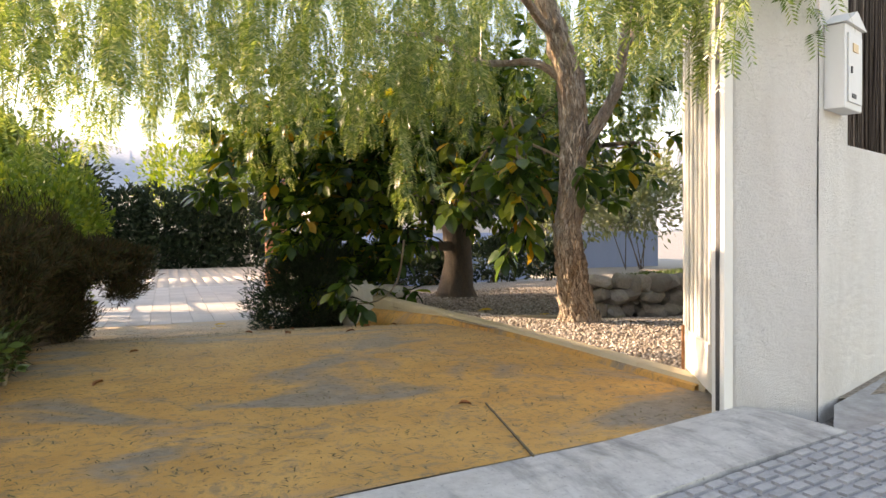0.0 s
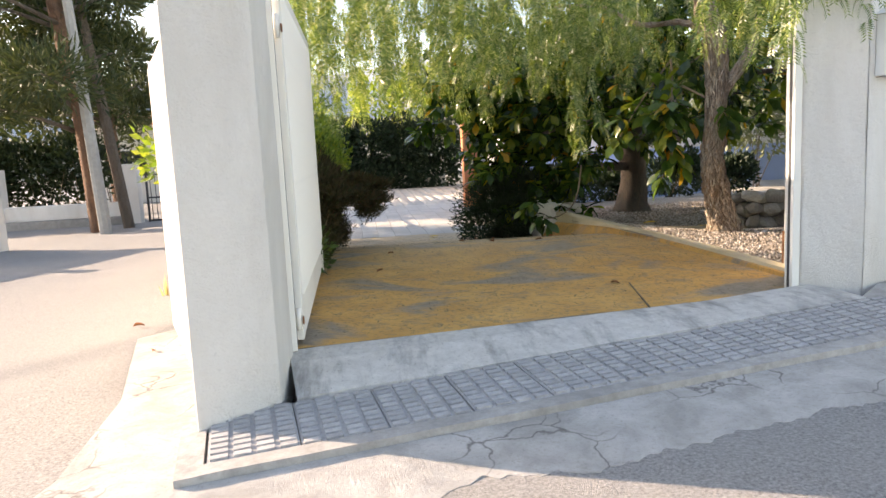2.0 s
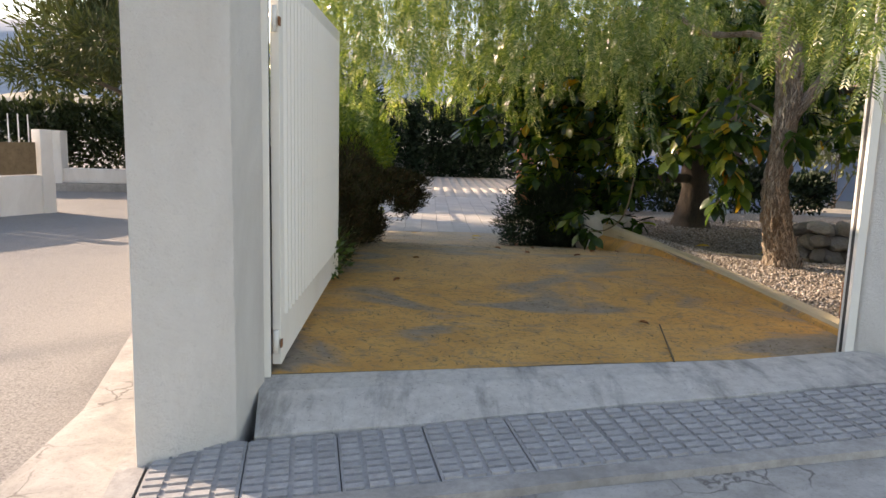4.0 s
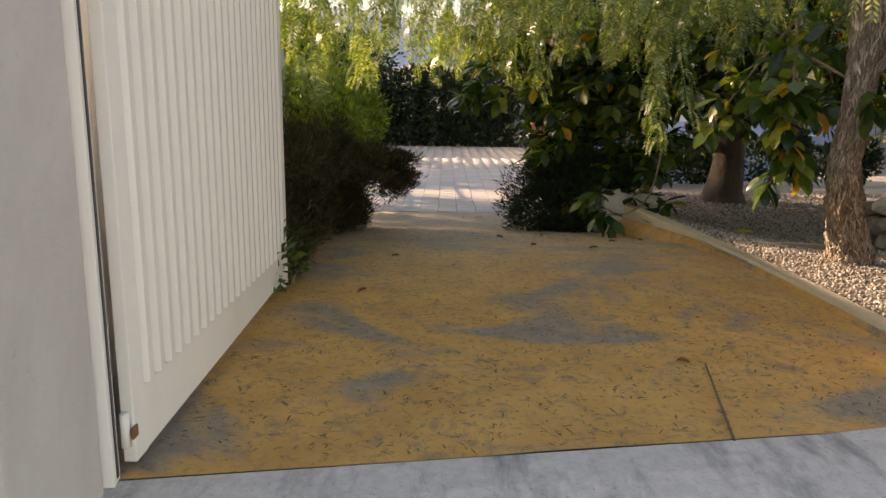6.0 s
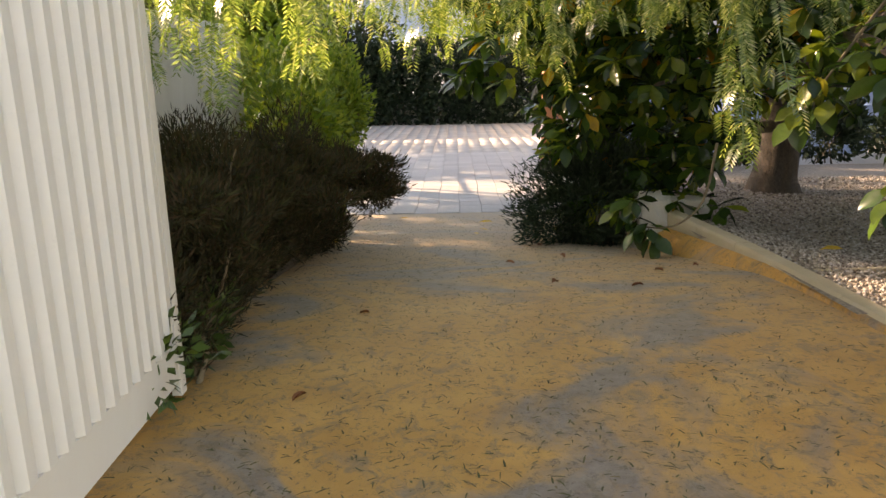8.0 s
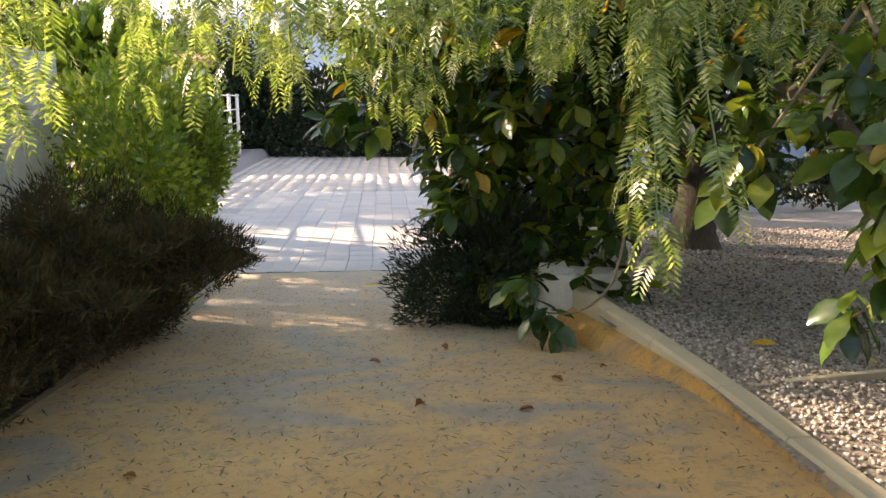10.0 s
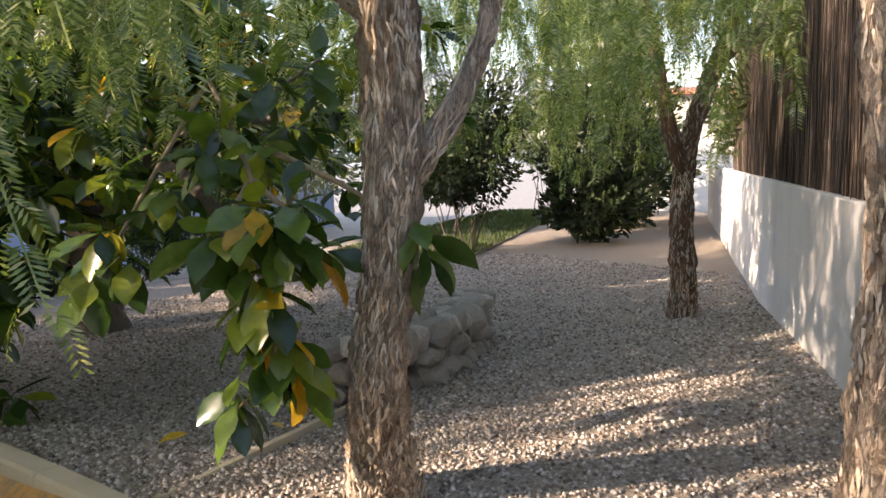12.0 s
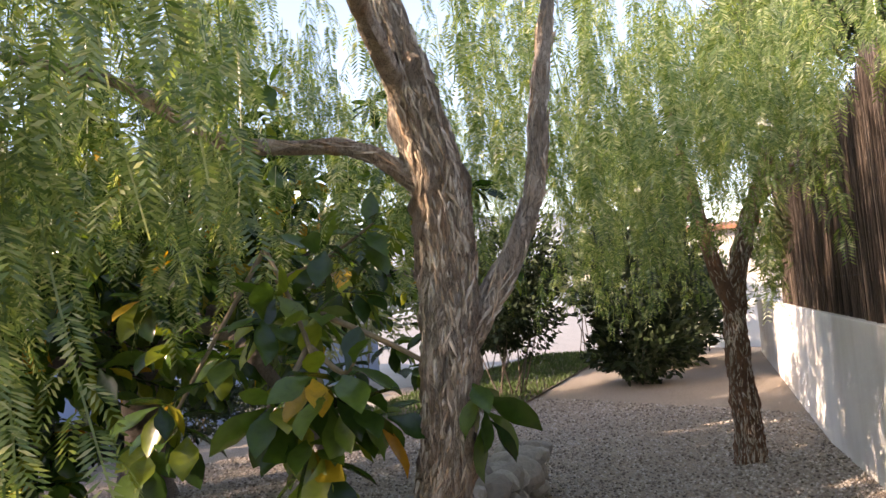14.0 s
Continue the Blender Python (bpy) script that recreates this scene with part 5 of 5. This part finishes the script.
def house(name, x, y, z, w, d, h, rz, label, wall, band=None, windows=3, roof=True):
    g = thing(name, x, y, z, label, "house", rz=rz)
    part("wall", box_bm((0, 0, 0), (w, d, h), 0.02), wall, g)
    if band:
        part("dado", box_bm((-0.02, -0.025, 0), (w + 0.02, -0.002, 1.25), 0.01), band, g, "pale blue painted dado")
    if roof:
        part("roof", prism_bm([(-0.3, -0.4), (w + 0.3, -0.4), (w + 0.3, d + 0.3), (-0.3, d + 0.3)], h + 0.004, [h + 0.14, h + 0.14, h + 0.9, h + 0.9], 0.02), ROOF, g)
    for i in range(windows):
        cx = w * (i + 0.5) / windows
        win = part("window", box_bm((cx - 0.55, -0.05, 1.45), (cx + 0.55, -0.003, 2.55), 0.01), WHITE, g)
        part("pane", box_bm((cx - 0.47, -0.062, 1.53), (cx - 0.03, -0.0515, 2.47), 0.004), GLASS_DARK, win)
        part("pane", box_bm((cx + 0.03, -0.062, 1.53), (cx + 0.47, -0.0515, 2.47), 0.004), GLASS_DARK, win)
        part("sill", box_bm((cx - 0.62, -0.12, 1.38), (cx + 0.62, -0.003, 1.445), 0.008), CEMENT, win)
    return g


house("house", 4.0, 22.5, -0.5, 12.0, 7.0, 3.4, -3, "white house with a pale blue dado behind the courtyard", WHITE, BLUE, 4)
house("house", 24.5, 16.5, -0.6, 9.0, 7.0, 4.2, -62, "white house beyond the garden trees", WHITE, None, 3)
g = thing("terracotta_column", 1.95, 16.2, -0.46, "terracotta-coloured rendered column in the courtyard", "column")
part("shaft", worn(box_bm((-0.2, -0.2, 0.12), (0.2, 0.2, 2.35), 0.01), 3, 0.01), TERRA, g)
part("base", box_bm((-0.25, -0.25, 0), (0.25, 0.25, 0.119), 0.01), CEMENT, g)
structure("wall_east", wall_run((2.6, 16.6), (9.0, 18.2), 0.25, -0.6, 0.55), BLUE, "low pale blue wall beside the courtyard")


def bar_fence():
    g = thing("pipe_fence", -3.0, 17.0, -0.47, "tall white pipe fence beside the courtyard", "fence")
    a, b = Vector((-2.75, 12.9)), Vector((-3.9, 27.0))
    for i in range(8):
        p = a + (b - a) * (i / 7)
        for k in ((0, 0.28) if i in (1, 4) else (0,)):
            v, f = tube([(p.x + 3.0, p.y - 17.0 + k, 0), (p.x + 3.0, p.y - 17.0 + k, 2.1)], [0.05, 0.05], 8)
            part("post", mesh_of("post", v, f, WHITE, True), parent=g)
    for z in (0.5, 0.85, 1.25, 1.65, 2.05):
        v, f = tube([(a.x + 3.0 + 0.06, a.y - 17.0, z), (b.x + 3.0 + 0.06, b.y - 17.0, z)], [0.022, 0.022], 6)
        part("rail", mesh_of("rail", v, f, WHITE, True), parent=g)


bar_fence()
g = thing("gate_pier", -2.25, 14.3, -0.47, "short white rendered pier by the courtyard", "pier")
part("shaft", box_bm((-0.17, -0.17, 0), (0.17, 0.17, 0.95), 0.02), WHITE, g)
part("cap", box_bm((-0.21, -0.21, 0.951), (0.21, 0.21, 1.02), 0.015), WHITE, g)


# ---- across the street ----
def street_fence():
    g = thing("panel_fence", -8.3, 10.0, street_z(-8.3, 10) - 0.05, "white wall with brown panels and wire above", "fence", rz=60)
    part("wall", box_bm((-3.2, -0.1, 0), (2.6, 0.1, 0.72), 0.02), WHITE, g)
    for i in range(4):
        x = -3.1 + 1.85 * i
        part("pier", box_bm((x - 0.11, -0.13, 0.0), (x + 0.11, 0.13, 1.5), 0.015), WHITE, g)
        if i < 3:
            part("panel", box_bm((x + 0.14, -0.03, 0.73), (x + 1.71, 0.03, 1.28), 0.006), FENCE_PANEL, g)
            for k in range(9):
                part("bar", box_bm((x + 0.25 + k * 0.17, -0.008, 1.281), (x + 0.265 + k * 0.17, 0.008, 1.75)), WHITE, g)


street_fence()


def low_wall():
    g = thing("boundary_wall", -8.6, 16.8, street_z(-10, 17) - 0.1, "low white wall on a stone footing before a hedge", "wall", rz=4)
    part("footing", worn(box_bm((-9, -0.22, 0), (2.2, 0.2, 0.28), 0.03), 4, 0.02), CEMENT, g, "rough stone footing")
    part("wall", box_bm((-9, -0.12, 0.281), (2.2, 0.12, 0.62), 0.02), WHITE, g)
    for x in (-2.8, -0.6, 2.4):
        part("pier", box_bm((x - 0.2, -0.2, 0.0), (x + 0.2, 0.2, 1.5), 0.02), WHITE, g)


low_wall()


def iron_gate():
    z = street_z(-6, 17.6) - 0.1
    g = thing("iron_gate", -5.9, 17.0, z, "black wrought-iron driveway gate", "gate", rz=4)
    for x in (0.05, 1.2, 2.35):
        part("stile", box_bm((x - 0.025, -0.02, 0.05), (x + 0.025, 0.02, 1.25)), IRON, g)
    for zz in (0.1, 0.65, 1.2):
        part("rail", box_bm((0.08, -0.012, zz), (2.32, 0.012, zz + 0.04)), IRON, g)
    bm_ = box_bm((-0.008, -0.008, 0.141), (0.008, 0.008, 1.35))
    me_ = bpy.data.meshes.new("bar")
    bm_.to_mesh(me_)
    bm_.free()
    me_.materials.append(IRON)
    for i in range(20):
        ob = part("bar", me_, parent=g)
        ob.location = (0.13 + i * 0.113, 0.022, 0)
    p = thing("gate_pier", -3.3, 17.2, z, "white rendered driveway pier", "pier")
    part("shaft", box_bm((-0.2, -0.2, 0), (0.2, 0.2, 1.5), 0.02), WHITE, p)
    part("cap", box_bm((-0.24, -0.24, 1.501), (0.24, 0.24, 1.58), 0.015), WHITE, p)


iron_gate()
house("house", -10.4, 27.0, -0.9, 5.2, 6.0, 3.4, 4, "shaded white house behind the pine", WHITE, None, 2)


def pole(x, y, h, lean, mat, label):
    z = street_z(x, y) - 0.02
    g = thing("utility_pole", x, y, z, label, "pole")
    v, f = tube([(0, 0, -0.1), (lean * 0.5, 0, h / 2), (lean, 0, h)], [0.13, 0.11, 0.08], 8)
    part("shaft", mesh_of("shaft", v, f, mat), parent=g)
    part("crossarm", box_bm((lean - 0.5, -0.05, h - 0.4), (lean + 0.5, 0.05, h - 0.3), 0.01), IRON, g)


pole(-6.0, 14.4, 6.4, -0.35, CONCRETE_POLE, "grey concrete utility pole by the street")
pole(-5.9, 15.6, 6.2, -0.7, BARK_GREY, "dark leaning wooden utility pole")
g = thing("overhead_wire", -6.0, 14.4, 5.6, "sagging overhead street cables", "cable")
for a, b in (((-0.3, 0, 0.3), (-16, -14, 2.2)), ((-0.3, 0, 0.2), (-18, -6, 0.6)), ((-0.2, 0, 0), (6, 22, 1.0))):
    mid = [(a[i] + b[i]) / 2 for i in range(3)]
    mid[2] -= 0.9
    limb("cable", [a, mid, b], [0.02, 0.02, 0.02], IRON, g, 14, 5)


def pine(x, y, label, seed, h=8.5, sz=2.3):
    z = street_z(x, y) - 0.05
    g = thing("pine_tree", x, y, z, label, "tree")
    limb("trunk", [(0, 0, -0.1), (-0.15, 0, h * 0.3), (-0.5, 0.1, h * 0.6), (-0.6, 0.2, h * 0.95)], [0.22, 0.18, 0.14, 0.06], BARK_RED, g, 18, 12, 0.1, seed)
    r = np.random.default_rng(seed)
    ps, ds = [], []
    for _ in range(20):
        a, zz = r.uniform(0, 6.28), r.uniform(h * 0.26, h)
        rad = sz * (1.05 - 0.5 * abs(zz / h - 0.5)) * r.uniform(0.35, 0.95)
        c = (-1.2 + math.cos(a) * rad, math.sin(a) * rad, zz)
        p, d = blob_points(r, 1000, c, (0.95, 0.95, 0.5), 0.2)
        ps.append(p)
        ds.append(d)
        limb("branch", [(-0.35, 0.05, zz - 0.5), (c[0] * 0.6, c[1] * 0.6, zz - 0.15), c], [0.05, 0.035, 0.012], BARK_GREY, g, 6, 6)
    p, d = np.concatenate(ps), np.concatenate(ds)
    me_ = scatter("crown", SPRIG_V, SPRIG_T, p, facing(r, d + (0, 0, 0.4), 0.6), r.uniform(0.7, 1.3, len(p)) * 0.3, PINE)
    tagged(part("crown", me_, parent=g), "dark green needle foliage", "", "", "stuff")


pine(-6.3, 15.0, "tall dark pine tree beside the street", 90)
pine(14.5, 6.6, "dark pine tree reaching over the brushwood screen", 92, 6.5, 2.4)
pine(-7.6, 20.6, "broad dark pine tree behind the low wall", 91, 9.0, 2.8)
for i, (ox, oy) in enumerate(((-8.4, 18.3), (-10.6, 18.2), (-12.8, 18.0), (-15.5, 17.8))):
    shrub("street_hedge", ox, oy, street_z(ox, oy), "dark green hedge behind the low wall", CONIFER, [((0, 0, 1.0), (1.4, 0.7, 1.1)), ((0.6, 0, 1.5), (1.0, 0.6, 0.8)), ((-0.7, 0.1, 1.4), (0.9, 0.6, 0.8))], LF, 0.16, 95 + i, 5200, 5, "hedge", group="street hedges")
shrub("fig_branch", -2.75, 7.3, street_z(-2.75, 7.3), "bright yellow-green bush at the wall's foot", BRIGHT, [((0, 0, 1.45), (0.35, 0.5, 0.3)), ((-0.1, 0.4, 1.3), (0.3, 0.3, 0.25))], LF, 0.13, 98, 420, 5)
gp = np.stack([r4.uniform(-2.75, -2.36, 900), r4.uniform(6.2, 12.5, 900)], -1)
gp[:, 0] -= np.clip(gp[:, 1] - 8, 0, 9) * 0.05
me = scatter("dry_grass", lv, [(0, 1, 2)], np.c_[gp, [street_z(*p) - 0.005 for p in gp]], rots(r4, 900, 0.5), np.stack([np.ones(900), np.ones(900), r4.uniform(0.06, 0.24, 900)], -1), DRYGRASS)
tagged(part("dry_grass", me), "dry yellow grass along the wall's foot", "grass", "", "stuff")


def ridge(name, dist, a0, a1, height, mat, label, seed):
    verts, faces = [], []
    n = 60
    for i in range(n + 1):
        a = radians(a0 + (a1 - a0) * i / n)
        h = height * (0.7 + 0.35 * noise.noise(Vector((i * 0.11 + seed, 0, 0))) + 0.12 * noise.noise(Vector((i * 0.45, seed, 0))))
        for k, (dd, hh) in enumerate(((0.8, -8), (0.88, h * 0.35), (0.95, h * 0.8), (1.0, h), (1.1, -8))):
            verts.append((-math.sin(a) * dist * dd, math.cos(a) * dist * dd, hh + 3 * noise.noise(Vector((i * 0.7, k, seed))) * (0 < k < 4)))
    for i in range(n):
        for k in range(4):
            j = i * 5 + k
            faces.append((j, j + 5, j + 6, j + 1))
    return structure(name, mesh_of(name, verts, faces, mat, True), None, label)


ridge("backdrop", 180, -20, 150, 12, HILL, "dry scrubby hillside beyond the street", 3)
ridge("backdrop", 380, -60, 160, 62, HILL_FAR, "mountain ridge with haze put into its blue-grey colour", 7)


# ---- small things on the ground ----
r5 = np.random.default_rng(77)
n = 6500
lx, ly = r5.uniform(-1.1, 2.25, n), r5.uniform(3.0, 11.5, n)
ok = ly > G0.y + (lx - G0.x) * math.tan(GA) + 0.03
lx, ly = lx[ok], ly[ok]
sv = [(0, -0.5, 0), (0, 0.5, 0), (0.5, 0.62, 0.25), (1, 0.2, 0.05), (0.5, -0.38, 0.25)]
stt = [(0, 4, 1), (4, 2, 1), (4, 3, 2)]
ang = r5.uniform(0, 6.28, len(lx))
co, si, ze, on = np.cos(ang), np.sin(ang), np.zeros(len(lx)), np.ones(len(lx))
turn = np.stack([np.stack([co, -si, ze], -1), np.stack([si, co, ze], -1), np.stack([ze, ze, on], -1)], 1)
me = scatter("leaf_litter", sv, stt, np.stack([lx, ly, [drive_z(v) + 0.007 for v in ly]], -1), turn, np.stack([r5.uniform(0.014, 0.062, len(lx)) * r5.uniform(0.6, 1.1, len(lx)), r5.uniform(0.003, 0.008, len(lx)), r5.uniform(0.004, 0.02, len(lx))], -1), LITTER)
tagged(part("leaf_litter", me), "thin dry pepper leaflets strewn over the driveway", "leaf litter", "", "stuff")


def fallen(x, y, z, rz, size, mesh_, label, group):
    ob = tagged(part("fallen_leaf", mesh_), label, "leaf", group)
    ob.matrix_basis = pose(x, y, z, 8, -6, rz) @ Matrix.Scale(size, 4)


DRY_MESH = arrays_mesh("fallen_leaf", FL_V * (1, 1, 3.0) + (0, 0, 0.012), FL_T, DRYLEAF)
for i, (x, y, s) in enumerate(((0.38, 10.92, 0.8), (-1.12, 9.28, 0.9), (0.45, 10.2, 0.5), (1.1, 11.4, 0.7), (0.3, 10.0, 0.45), (-0.6, 11.3, 0.5))):
    fallen(x, y, drive_z(y) + 0.022, i * 73, s, YELLOW_MESH, "fallen yellow leaf on the driveway", "fallen leaves")
for i, (x, y, s) in enumerate(((2.91, 7.84, 0.9), (3.6, 7.6, 0.6), (4.1, 8.4, 0.7))):
    fallen(x, y, gravel_z(x, y) + 0.045, i * 91, s, YELLOW_MESH, "fallen yellow leaf on the gravel", "fallen leaves")
for i, (x, y, s) in enumerate(((1.116, 4.0, 0.35), (0.75, 7.07, 0.5), (1.6, 7.43, 0.45), (1.35, 7.0, 0.4), (-0.55, 5.3, 0.4), (1.0, 8.4, 0.45), (0.5, 8.0, 0.4), (1.9, 7.7, 0.35), (0.9, 9.0, 0.5), (-0.4, 6.4, 0.35))):
    fallen(x, y, drive_z(y) + 0.006, i * 57, s, DRY_MESH, "curled brown leaf on the driveway", "dry leaves")
for i, (x, y, s) in enumerate(((-2.1, 1.6, 0.4), (-2.6, 4.8, 0.5), (-2.2, 3.9, 0.35))):
    fallen(x, y, street_z(x, y) + 0.018, i * 47, s, DRY_MESH, "curled brown leaf on the street", "dry leaves")
fallen(-2.75, 6.6, street_z(-2.75, 6.6) + 0.012, 20, 0.8, arrays_mesh("fallen_leaf", FL_V, FL_T, PAINT), "scrap of white paper on the street", "")

# loose pebbles over the gravel bed
n = 110000
px, py = r5.uniform(2.35, 12.5, n), r5.uniform(3.7, 13.5, n)
wgt = np.exp(-((px - 1.5) ** 2 + (py - 5.0) ** 2) / 30)
ok = (r5.random(n) < 0.22 + wgt) & (((px - RP[0]) * -W_DIR.y + (py - RP[1]) * W_DIR.x) > 0.15) & np.array([a > curb_x(b) + 0.13 for a, b in zip(px, py)])
px, py = px[ok], py[ok]
pz = [gravel_z(a, b) + 0.02 * noise.noise(Vector((a * 0.9, b * 0.9, 2))) + 0.004 for a, b in zip(px, py)]
pv = [(0.5, 0.1, 0), (-0.1, 0.5, 0.05), (-0.5, -0.1, 0), (0.1, -0.5, -0.05), (0.05, 0, 0.4), (0, 0, -0.3)]
pt = [(0, 1, 4), (1, 2, 4), (2, 3, 4), (3, 0, 4), (1, 0, 5), (2, 1, 5), (3, 2, 5), (0, 3, 5)]
sz = r5.uniform(0.014, 0.034, len(px)) * (1 + 0.06 * np.hypot(px - 2, py - 4.5))
me = scatter("pebbles", pv, pt, np.stack([px, py, pz], -1), rots(r5, len(px), 0.5), sz, PEBBLE)
tagged(part("pebbles", me), "loose brown and grey gravel stones", "gravel", "", "stuff")

# ---- paving pieces ----
paving = bpy.data.objects["pavement"]


def bar_tile(w, d):
    bm_ = box_bm((-w / 2, -d / 2, -0.02), (w / 2, d / 2, 0.0))
    for i in range(4):
        for j in range(9):
            x0, y0 = -w / 2 + w * (i + 0.12) / 4, -d / 2 + d * (j + 0.16) / 9
            box_bm((x0, y0, 0.0), (x0 + w * 0.76 / 4, y0 + d * 0.62 / 9, 0.011), 0, bm_)
    me_ = bpy.data.meshes.new("tile")
    bm_.to_mesh(me_)
    bm_.free()
    me_.materials.append(TILE)
    return me_


TW = 0.385
BAR_TILE = bar_tile(TW - 0.005, 0.51)
slope = math.degrees(math.atan(0.043))
for i in range(24):
    s = -0.43 + TW * (i + 0.5)
    x, y = gate_xy(s, (PV0 + PV1) / 2)
    ob = part("tile", BAR_TILE, parent=paving)
    ob.matrix_basis = pose(x, y, pave_z(x, y) + 0.0 + 0.004 * math.sin(i * 5.1), 1.7, -slope, math.degrees(GA))

court = [o for o in bpy.data.objects if o.name.startswith("floor") and o.get("label", "").startswith("joints")][0]
bm = box_bm((-0.147, -0.147, -0.025), (0.147, 0.147, 0.0), 0.004)
CT = bpy.data.meshes.new("tile")
bm.to_mesh(CT)
bm.free()
CT.materials.append(COURT)
count = 0
rest = []
for j in range(56):
    for i in range(24):
        x, y = -4.2 + 0.3 * i + 0.01 * math.sin(j), 12.02 + 0.3 * j
        y += 0.02 * x
        left = -2.2 - (y - 12) * 0.12
        if x < left or x > 2.6 + max(y - 12, 0) * 0.3:
            continue
        z = drive_z(y) + 0.003 * math.sin(i * 3.3 + j * 5.7)
        if count < 300 and -2.0 < x < 1.6:
            ob = part("tile", CT, parent=court)
            ob.location = (x, y, z)
            count += 1
        else:
            rest.append((x, y, z))
cv = [(sx * 0.147, sy * 0.147, zz) for zz in (-0.025, 0.0) for sx, sy in ((-1, -1), (1, -1), (1, 1), (-1, 1))]
cq = [(4, 5, 6, 7), (0, 1, 5, 4), (1, 2, 6, 5), (2, 3, 7, 6), (3, 0, 4, 7)]
me = scatter("tiling", cv, cq, np.array(rest), np.repeat(np.eye(3)[None], len(rest), 0), np.ones(len(rest)), COURT)
tagged(part("tiling", me, parent=court), "", "", "", "stuff")
